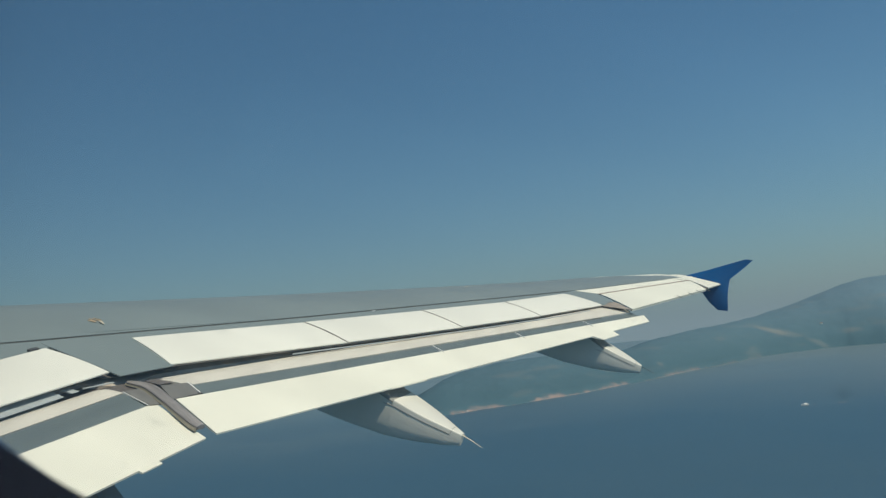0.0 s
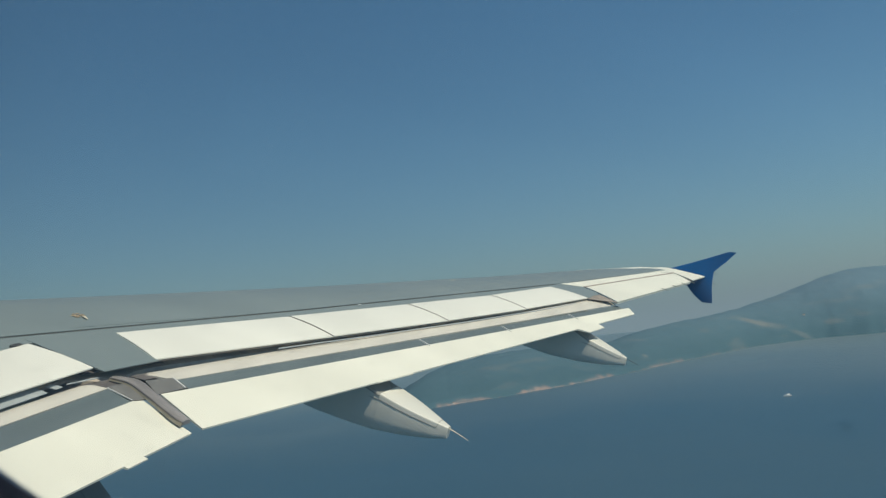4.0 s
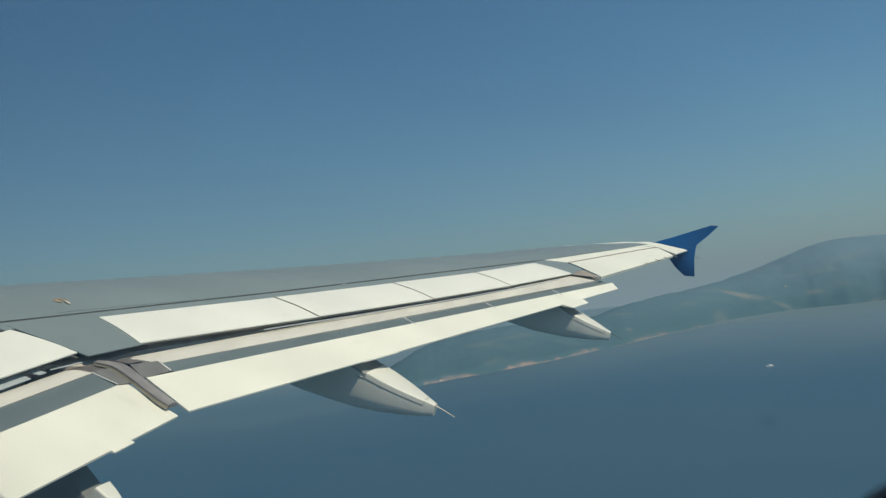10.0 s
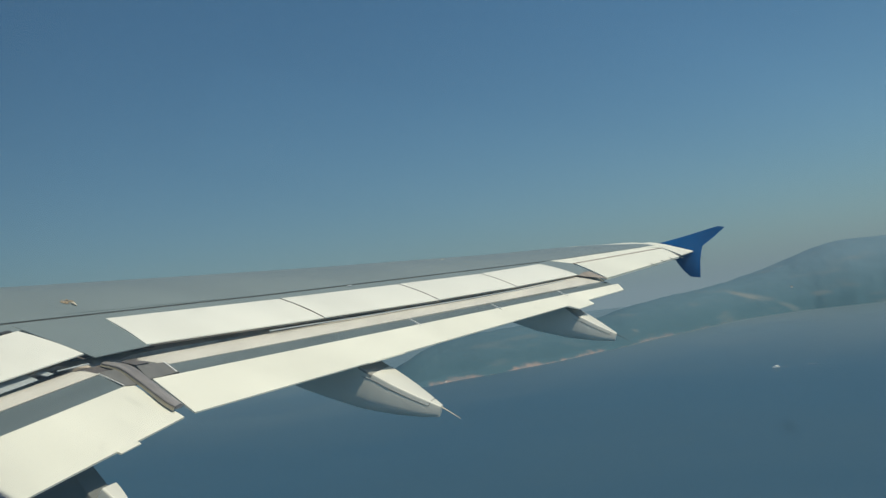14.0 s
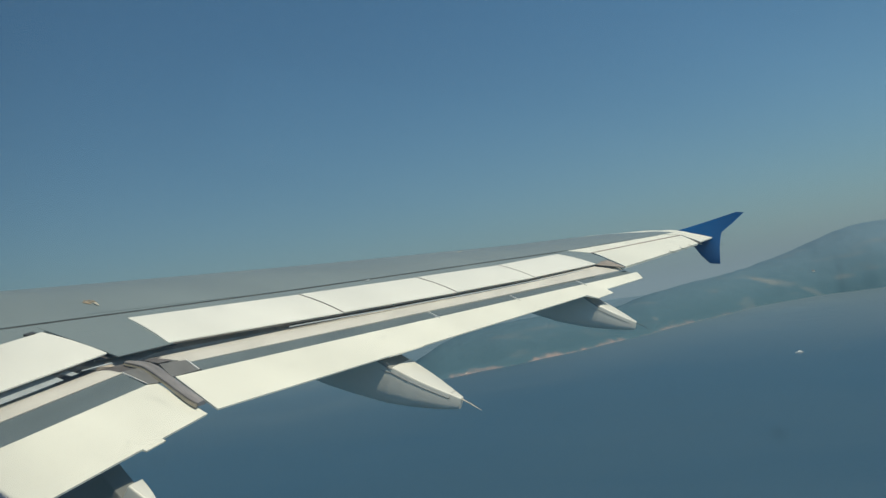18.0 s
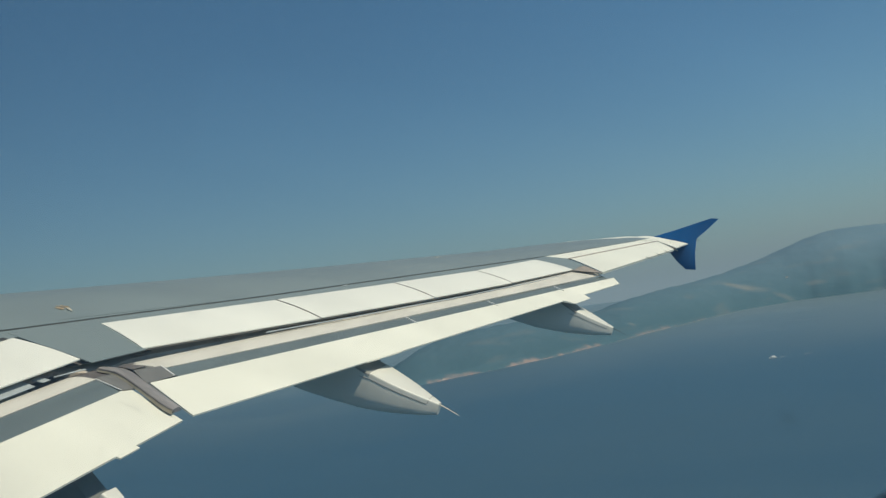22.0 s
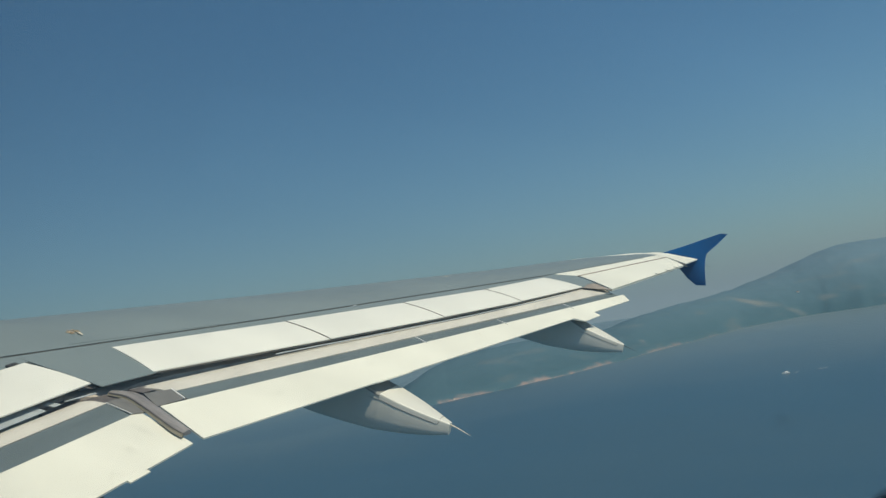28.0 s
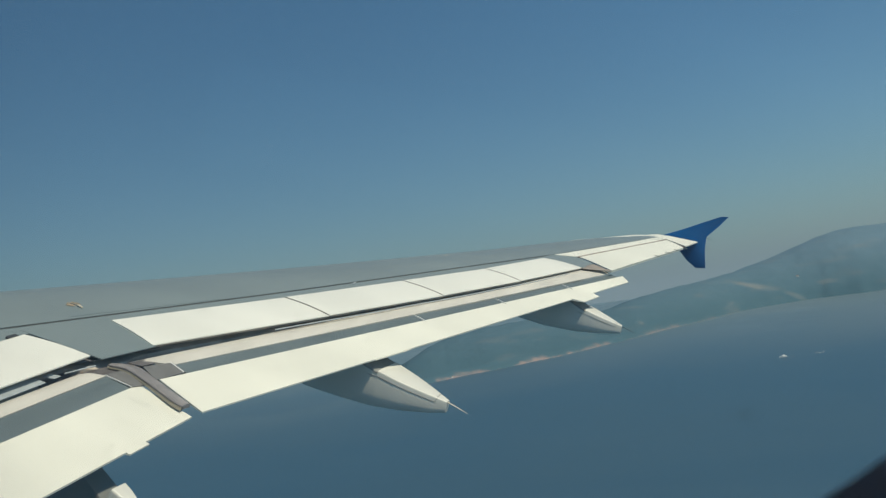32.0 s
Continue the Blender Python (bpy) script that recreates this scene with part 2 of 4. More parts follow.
skin(1.1, 15.2, "upper_skin", GREY, lambda x: seam(x) + 0.012, leading, label="light grey painted upper wing skin")
skin(15.2, 17.02, "tip_skin", WHITE, lambda x: seam(x) - (0.05 if x > 16.2 else -0.012), leading, -0.003, 40, "white painted leading edge and wing tip skin")
skin(15.2, 16.68, "skin_tongue", GREY, lambda x: seam(x) + 0.012, lambda x: seam(x) + 0.014 + knots(x, CHORD) * knots(x, [(15.2, 0.40), (16.0, 0.35), (16.4, 0.24), (16.68, 0.0)]), 0.0, 40, "grey skin running out in the white wing tip")

# nose and lower skin in one shell
bm = bmesh.new()
pts = []
for k in range(41):
    x = lerp(1.1, 17.02, k / 40)
    c, yl, ys = knots(x, CHORD), leading(x), seam(x)
    zl = top(x, yl)
    row = [(x, yl + 0.03 * c * math.sin(a), zl - 0.02 * c * (1 - math.cos(a))) for a in (math.pi * j / 6 for j in range(7))]
    row += [(x, lerp(yl, ys - 0.05, v), zl - 0.04 * c - (0.05 * c) * math.sin(math.pi * (0.15 + 0.5 * v)) + 0.04 * c * v * v) for v in (0.2, 0.4, 0.6, 0.8, 1.0)]
    pts.append(row)
grid(bm, pts)
part("lower_skin", bm, GREY, wing, "grey lower wing skin and rounded leading edge")

# rear spar and the dark cove behind it
bm = bmesh.new()
pts = []
for k in range(61):
    x = lerp(1.9, 13.12, k / 60)
    ys, z = seam(x) - 0.10, plane(x)
    aft = 4.40 if x < 6.33 else knots(max(x, 6.81), SPOILER_AFT)
    pts.append([(x, ys, z - 0.060), (x, lerp(ys, aft + 0.07, 0.6), z - 0.075), (x, aft + 0.07, z - 0.095), (x, aft + 0.06, z - 0.20), (x, aft + 0.02, z - 0.34)])
grid(bm, pts)
part("rear_cove", bm, DARK, wing, "dark hollow behind the spoilers")


# added plate closing the hollow; its dark colour stands in for shade
part("cove_floor", slab(lambda u: (lerp(5.95, 6.85, u), 4.75, lerp(5.95, 6.85, u), lerp(4.12, 3.98, u)), 0.02, 0, 6, lambda x, y, v: plane(x) - lerp(0.10, 0.15, v)), SHADE, wing, "added plate under the panel gap, shade put into its colour")


# the fixed strip between the seam and the spoilers
part("seam_groove", slab(lambda u: (lerp(1.9, 16.2, u), seam(lerp(1.9, 16.2, u)) + 0.012, lerp(1.9, 16.2, u), seam(lerp(1.9, 16.2, u)) - 0.010), 0.03, 0, 40, lambda x, y, v: plane(x) - 0.0045), SEAM, wing, "dark sealed seam along the rear spar")


def strip_aft(x):
    if x < 6.32:
        return 5.02
    return min(seam(x) - 0.03, knots(x, SPOILER_FRONT) + 0.012)


part("rear_strip", slab(lambda u: (lerp(1.9, 13.30, u), seam(lerp(1.9, 13.30, u)) - 0.014, lerp(1.9, 13.30, u), strip_aft(lerp(1.9, 13.30, u))), 0.05, 0, 60, lambda x, y, v: plane(x) - 0.004), GREY, wing, "grey fixed strip ahead of the spoilers")

# grey fixed panels between the moving ones
part("fixed_panel", slab(lambda u: (lerp(6.34, 6.99, u), lerp(5.12, 4.835, u), lerp(6.358, 6.818, u), lerp(4.262, 4.152, u)), 0.022, 0, 6, lambda x, y, v: plane(x) - 0.001), GREY, wing, "grey fixed panel between two spoilers")
part("fixed_panel", slab(lambda u: (lerp(12.985, 13.62, u), lerp(2.60, 2.43, u), lerp(12.965, 13.415, u), lerp(1.965, 1.945, u)), 0.05, 0, 6, lambda x, y, v: plane(x) - 0.001), GREY, wing, "grey fixed panel inboard of the aileron")

# added dark sheet that keeps sunlight out of the hollow below the gaps
part("gap_light_block", slab(lambda u: (lerp(6.26, 7.06, u), lerp(5.06, 4.76, u), lerp(6.26, 6.90, u), lerp(4.39, 4.165, u)), 0.012, 0, 6, lambda x, y, v: plane(x) - 0.045), SHADE, wing, "added dark sheet blocking sun through the panel gaps")

# ---- spoilers ----
spoiler = part("spoiler", slab(lambda u: (lerp(1.9, 6.285, u), lerp(5.045, 5.00, u), lerp(1.9, 6.332, u), lerp(4.425, 4.352, u)), 0.03, 0.004, 10, lambda x, y, v: plane(x) + 0.008 + 0.012 * math.sin(math.pi * v)), PANEL, wing, "white spoiler panel, closed")
spoiler["group"] = "spoilers"
part("hinge_cover", slab(lambda u: (lerp(6.155, 6.235, u), 5.045, lerp(6.155, 6.235, u), 5.00), 0.03, 0.004, 3, lambda x, y, v: plane(x) + 0.014), SEAL, spoiler, "dark hinge cover")
for i in range(4):
    (fx0, fy0), (fx1, fy1), (ax0, ay0), (ax1, ay1) = SPOILER_FRONT[i], SPOILER_FRONT[i + 1], SPOILER_AFT[i], SPOILER_AFT[i + 1]
    gap = 0.011
    spoiler = part("spoiler", slab(lambda u: (lerp(fx0 + gap * (i > 0), fx1 - gap, u), lerp(fy0, fy1, u), lerp(ax0 + gap * (i > 0), ax1 - gap, u), lerp(ay0, ay1, u)), 0.028, 0.004, 8,
                                   lambda x, y, v: plane(x) + 0.003 + 0.012 * math.sin(math.pi * v)), PANEL, wing, "white spoiler panel, closed")
    spoiler["group"] = "spoilers"
    # dark lip under the trailing edge
    part("edge_seal", slab(lambda u: (lerp(ax0 + gap, ax1 - gap, u), lerp(ay0, ay1, u) + 0.03, lerp(ax0 + gap, ax1 - gap, u), lerp(ay0, ay1, u) + 0.006), 0.012, 0, 8, lambda x, y, v: plane(x) - 0.020), DARK, spoiler, "grey primed edge strip")
    if i:
        part("joint", slab(lambda u: (lerp(fx0 - gap, fx0 + gap, u), fy0, lerp(ax0 - gap, ax0 + gap, u), ay0 + 0.01), 0.02, 0, 2, lambda x, y, v: plane(x) + 0.004 + 0.012 * math.sin(math.pi * v)), GROOVE, spoiler, "brown joint between panels")

# ---- outer wing: fixed white panel, aileron, tip ----
AIL_TE = [(13.21, 1.60), (16.20, 0.885)]
part("fixed_panel", slab(lambda u: (lerp(13.32, 16.25, u), seam(lerp(13.32, 16.25, u)) - 0.016, lerp(13.54, 16.55, u), lerp(2.195, 1.255, u)), 0.05, 0.003, 12, lambda x, y, v: plane(x) + 0.004), WHITE, wing, "white fixed panel ahead of the aileron")
aileron = part("aileron", slab(lambda u: (lerp(13.57, 16.56, u), lerp(2.165, 1.23, u), lerp(13.22, 16.19, u), lerp(1.60, 0.885, u)), 0.10, 0.004, 12, lambda x, y, v: plane(x) + 0.002 + 0.008 * math.sin(math.pi * v)), WHITE, wing, "white aileron, level")
part("hinge_gap", slab(lambda u: (lerp(13.55, 16.58, u), lerp(2.195, 1.257, u), lerp(13.55, 16.58, u), lerp(2.165, 1.230, u)), 0.03, 0, 12, lambda x, y, v: plane(x) + 0.0065), HINGE, aileron, "brown hinge gap")
part("cover_plate", slab(lambda u: (lerp(12.99, 13.53, u), lerp(2.20, 2.185, u), lerp(12.955, 13.36, u), lerp(2.035, 1.90, u)), 0.02, 0, 4, lambda x, y, v: plane(x) - 0.003), GREY, wing, "grey cover plate between spoiler and aileron")
part("end_plate", slab(lambda u: (lerp(12.955, 13.358, u), lerp(2.034, 1.899, u), lerp(12.945, 13.212, u), lerp(1.955, 1.605, u)), 0.022, 0.002, 4, lambda x, y, v: plane(x) - 0.006), HINGE, aileron, "scuffed tan end plate")
part("tip_panel", slab(lambda u: (lerp(16.28, 17.02, u), seam(lerp(16.28, 17.02, u)), lerp(16.60, 17.03, u), lerp(1.245, 1.0, u)), 0.07, 0.003, 8, lambda x, y, v: plane(x) + 0.004), WHITE, wing, "white wing tip panel")
part("tip_panel", slab(lambda u: (lerp(16.60, 17.03, u), lerp(1.245, 1.0, u), lerp(16.36, 17.05, u), lerp(0.865, 0.715, u)), 0.06, 0.004, 6, lambda x, y, v: plane(x) + 0.007), WHITE, wing, "white wing tip end panel")
part("tip_gap", slab(lambda u: (lerp(16.555, 16.60, u), 1.24, lerp(16.20, 16.365, u), lerp(0.885, 0.87, u)), 0.03, 0, 3, lambda x, y, v: plane(x) - 0.006), GROOVE, wing, "brown gap outboard of the aileron")

# static dischargers on the aileron and the fence
for x in (14.95, 15.42, 15.82):
    y = knots(x, AIL_TE)
    base = part("static_discharger", tube([(x - 0.006, y + 0.035, plane(x) + 0.008), (x, y, plane(x) + 0.006), (x + 0.012, y - 0.085, plane(x) - 0.004)], [0.006, 0.005, 0.0022], 6), SEAM, wing, "thin dark static discharger rod")
    base["group"] = "static dischargers"

# ---- the tip fence ----
# outline in y and z, clockwise from the leading edge at the wing
FENCE = [(1.42, 1.77), (1.02, 2.00), (0.43, 2.368), (0.30, 2.388), (0.44, 2.16), (0.592, 1.945), (0.56, 1.70), (0.472, 1.38), (0.645, 1.348), (0.83, 1.45), (1.01, 1.60)]
bm = bmesh.new()
loops = []
for side in (-1, 1):
    loops.append([bm.verts.new((17.04 + 0.30 * max(0.0, z - 1.8) - 0.05 * max(0.0, 1.7 - z) + side * 0.018, y, z)) for y, z in FENCE])
    shrunk = [bm.verts.new((17.04 + 0.30 * max(0.0, z - 1.8) - 0.05 * max(0.0, 1.7 - z) + side * 0.034, lerp(y, 0.80, 0.25), lerp(z, 1.80, 0.25))) for y, z in FENCE]
    k = len(FENCE)
    for j in range(k):
        bm.faces.new((loops[-1][j], loops[-1][(j + 1) % k], shrunk[(j + 1) % k], shrunk[j]))
    bm.faces.new(shrunk)
for j in range(k):
    bm.faces.new((loops[0][j], loops[0][(j + 1) % k], loops[1][(j + 1) % k], loops[1][j]))
fence = part("tip_fence", bm, BLUE, wing, "blue swept wing tip fence")
part("static_discharger", tube([(17.06, 0.60, 1.74), (17.065, 0.53, 1.735), (17.07, 0.46, 1.73)], [0.006, 0.004, 0.002], 6), SEAL, fence, "thin dark static discharger rod")
part("static_discharger", tube([(17.10, 0.63, 1.925), (17.105, 0.55, 1.92), (17.11, 0.48, 1.915)], [0.006, 0.004, 0.002], 6), SEAL, fence, "thin dark static discharger rod")
part("light_cover", tube([(17.0, 0.92, 1.66), (17.0, 0.86, 1.655)], [0.012, 0.010], 8), PALE, fence, "tiny pale light cover")


# ---- flaps ----
def band(flap, name, mat, ends, z0, z1, thick, label, steps=24, bevel=0.004, nose=0.0, outer=None):
    """A strip of a flap between two lines, each given by its two ends in plan."""
    (f0, f1), (a0, a1) = ends

    def corners(u):
        return lerp(f0[0], f1[0], u), lerp(f0[1], f1[1], u), lerp(a0[0], a1[0], u), lerp(a0[1], a1[1], u)

    return part(name, slab(corners, thick, bevel, steps, lambda x, y, v: plane(x) - lerp(lerp(z0, z1, v), lerp(*outer, v) if outer else lerp(z0, z1, v), max(0.0, (x - 6.6) / 6.8)) - nose * max(0.0, 1 - v / 0.6) ** 2), mat, flap, label)


# outboard flap
flap = tagged(new("outboard_flap"), "white slotted outboard flap with a slate band, extended")
flap.parent = wing
band(flap, "nose_vane", CREAM, (((6.62, 4.205), (13.40, 1.895)), ((6.775, 3.930), (13.30, 1.628))), 0.060, 0.084, 0.04, "cream weathered flap vane", nose=0.03, outer=(0.012, 0.066))
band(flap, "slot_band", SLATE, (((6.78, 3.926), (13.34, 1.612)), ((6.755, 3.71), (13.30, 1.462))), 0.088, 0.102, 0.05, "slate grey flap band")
rear = band(flap, "rear_panel", WHITE, (((6.525, 3.832), (13.44, 1.456)), ((6.376, 3.290), (13.315, 1.338))), 0.092, 0.126, 0.035, "white flap rear panel, lightly stained", 34)
band(rear, "edge_step", WHITE, (((11.70, 1.86), (12.27, 1.70)), ((11.755, 1.640), (12.185, 1.535))), 0.118, 0.133, 0.03, "short white stepped edge", 6)
part("worn_line", slab(lambda u: (10.15 + lerp(-0.007, 0.007, u), 2.548, 10.085 + lerp(-0.002, 0.002, u), 2.475), 0.004, 0, 2, lambda xx, yy, v: plane(xx) - lerp(0.0962, 0.1030, v)), MARK, rear, "faint worn line")
part("worn_line", slab(lambda u: (12.86 + lerp(-0.012, 0.012, u), 1.625, 12.76 + lerp(-0.012, 0.012, u), 1.52), 0.004, 0, 2, lambda xx, yy, v: plane(xx) - lerp(0.1055, 0.1245, v)), CREAM, rear, "faint worn line")
band(flap, "end_plate", SHADE, (((6.56, 4.19), (6.69, 4.15)), ((6.60, 4.075), (6.72, 4.04))), 0.075, 0.080, 0.01, "dark flap end plate", 3)
band(flap, "end_plate", PLATE, (((6.58, 4.05), (6.79, 3.945)), ((6.50, 3.84), (6.755, 3.775))), 0.072, 0.089, 0.03, "scuffed grey flap end plate", 4)
for x, y, reach in ((6.785, 3.962, 0.185), (9.42, 3.000, 0.175), (10.73, 2.510, 0.155), (12.11, 2.040, 0.165)):
    part("bracket", slab(lambda u: (x + lerp(-0.005, 0.005, u), y, x - 0.055 + lerp(-0.005, 0.005, u), y - reach), 0.02, 0, 2, lambda xx, yy, v: plane(xx) - lerp(0.080, 0.088, v) + (0.010 if x < 7 else 0.0)), SKIN, flap, "thin pale bracket")
for x0, x1 in ((8.15, 8.62),):
    part("edge_cover", slab(lambda u: (lerp(x0, x1, u), knots(lerp(x0, x1, u), FLAP_TE) + 0.10, lerp(x0, x1, u), knots(lerp(x0, x1, u), FLAP_TE) - 0.022), 0.03, 0.003, 4, lambda xx, yy, v: plane(xx) - lerp(0.118, 0.130, v)), WHITE, rear, "short white edge cover")
# loose strip in the slot
part("slot_seal", tube([(lerp(7.9, 12.6, k / 20), knots(lerp(7.9, 12.6, k / 20), SPOILER_AFT) - 0.022 + 0.004 * math.sin(k), plane(lerp(7.9, 12.6, k / 20)) - 0.041) for k in range(21)], [0.0065] * 21, 6), SLOT, flap, "pale metal slot strip")

# inboard flap
flap = tagged(new("inboard_flap"), "white slotted inboard flap with a slate band, extended")
flap.parent = wing
band(flap, "nose_vane", CREAM, (((1.9, 4.465), (6.20, 4.312)), ((1.9, 4.205), (6.315, 4.160))), 0.060, 0.092, 0.04, "cream weathered flap vane", nose=0.03)
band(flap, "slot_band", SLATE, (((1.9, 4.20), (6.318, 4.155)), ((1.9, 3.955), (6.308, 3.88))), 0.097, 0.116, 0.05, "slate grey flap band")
band(flap, "rear_panel", WHITE, (((1.9, 3.98), (6.385, 3.905)), ((1.9, 3.30), (6.307, 3.323))), 0.108, 0.148, 0.04, "white flap rear panel with faint stains", 30)
# the fixed panel's shadow on this plate is put into its dark material
band(flap, "end_plate", SHADE, (((6.23, 4.31), (6.44, 4.27)), ((6.318, 4.162), (6.47, 4.12))), 0.088, 0.094, 0.02, "scuffed grey flap end plate", 3)
band(flap, "end_plate", PLATE, (((6.318, 4.158), (6.48, 4.115)), ((6.316, 3.900), (6.43, 3.84))), 0.080, 0.100, 0.03, "grey flap end plate", 3)
part("bracket", slab(lambda u: (6.314 + lerp(-0.0025, 0.0025, u), 4.165, 6.314 + lerp(-0.0025, 0.0025, u), 3.905), 0.012, 0, 2, lambda xx, yy, v: plane(xx) - lerp(0.084, 0.099, v)), SKIN, flap, "thin pale edge strip")
part("edge_cover", slab(lambda u: (lerp(5.67, 5.845, u), 3.42, lerp(5.67, 5.845, u), 3.285), 0.03, 0.003, 3, lambda xx, yy, v: plane(xx) - lerp(0.1435, 0.150, v)), WHITE, flap, "short white edge cover")

# pale struts and plates seen in the slot under the inboard spoiler
for x0, x1, y0, y1, dx in ((5.0, 5.90, 4.435, 4.31, 0.0), (5.96, 6.02, 4.41, 4.32, 0.02), (6.09, 6.33, 4.345, 4.335, 0.0)):
    part("slot_plate", slab(lambda u: (lerp(x0, x1, u), y0 - 0.05 * u * (x0 > 6.05), lerp(x0, x1, u) + dx, y1 - 0.06 * u * (x0 > 6.05)), 0.012, 0.002, 3, lambda xx, yy, v: plane(xx) - 0.052), SLOT, wing, "pale grey plate in the flap slot")

# curved seal over the flap track between the two flaps
SEAL_OUT = [(4.24, 6.438), (4.216, 6.515), (4.15, 6.555), (4.061, 6.571), (3.923, 6.533), (3.805, 6.496), (3.554, 6.427), (3.415, 6.385)]
SEAL_IN = [(4.24, 6.405), (4.19, 6.418), (4.118, 6.452), (4.012, 6.440), (3.824, 6.393), (3.644, 6.343), (3.508, 6.306), (3.415, 6.296)]


def across(table, y):
    return knots(-y, [(-a, b) for a, b in table])


def smooth_across(table, y):
    return sum(across(table, max(3.415, min(4.24, y + d))) for d in (-0.04, -0.02, 0.0, 0.02, 0.04)) / 5


sections, dark_line, skirt = [], [], []
for i in range(33):
    v = i / 32
    y = lerp(4.24, 3.415, v)
    b, a = smooth_across(SEAL_OUT, y), smooth_across(SEAL_IN, y)
    z = plane((a + b) / 2) - lerp(0.061, 0.099, v)
    sections.append([(a, y, z - 0.030), (a, y, z - 0.006), (lerp(a, b, 0.12), y, z + 0.001), (lerp(a, b, 0.4), y, z + 0.006), (lerp(a, b, 0.75), y, z + 0.005), (lerp(a, b, 0.93), y, z), (b, y, z - 0.006), (b, y, z - 0.030)])
    dark_line.append((a - 0.001, y, z - 0.004))
    foot = lerp(0.084, 0.132, v) - lerp(0.061, 0.099, v)
    skirt.append([(a - 0.003, y, z - 0.006), (a + 0.020, y, z - 0.010), (a + 0.004, y, z - foot), (a - 0.010 - 0.006 * v, y, z - foot)])
track = part("track_seal", loft(sections), TRACK, wing, "curved grey seal over the flap track")
part("ridge", tube(dark_line, [0.0035] + [0.006] * 31 + [0.0035], 6), SHADE, track, "dark ridge line")
part("under_strip", loft(skirt), KHAKI, track, "yellowed lower strip")


# ---- flap track fairings ----
LID_PLAN = [(0.0, 0.17), (0.1, 0.28), (0.25, 0.47), (0.5, 0.74), (0.75, 0.92), (1.0, 1.0)]


def ring(x, y, w, up, low):
    """A fairing's section: flat top with rounded shoulders over a boat-shaped belly."""
    r = min(0.016, 0.45 * w, 0.3 * (up - low))
    loop = [(x - w + r + r * math.cos(a), y, up - r + r * math.sin(a)) for a in (radians(180 - 22.5 * k) for k in range(5))]
    loop += [(x + w - r + r * math.cos(a), y, up - r + r * math.sin(a)) for a in (radians(90 - 22.5 * k) for k in range(5))]
    m = lerp(low, up - r, 0.55)
    for k in range(13):
        a = radians(-7 - 166 * k / 12)
        c, sn = math.cos(a), math.sin(a)
        loop.append((x + w * math.copysign(abs(c) ** 0.55, c), y, m - (m - low) * abs(sn) ** 0.66))
    return loop


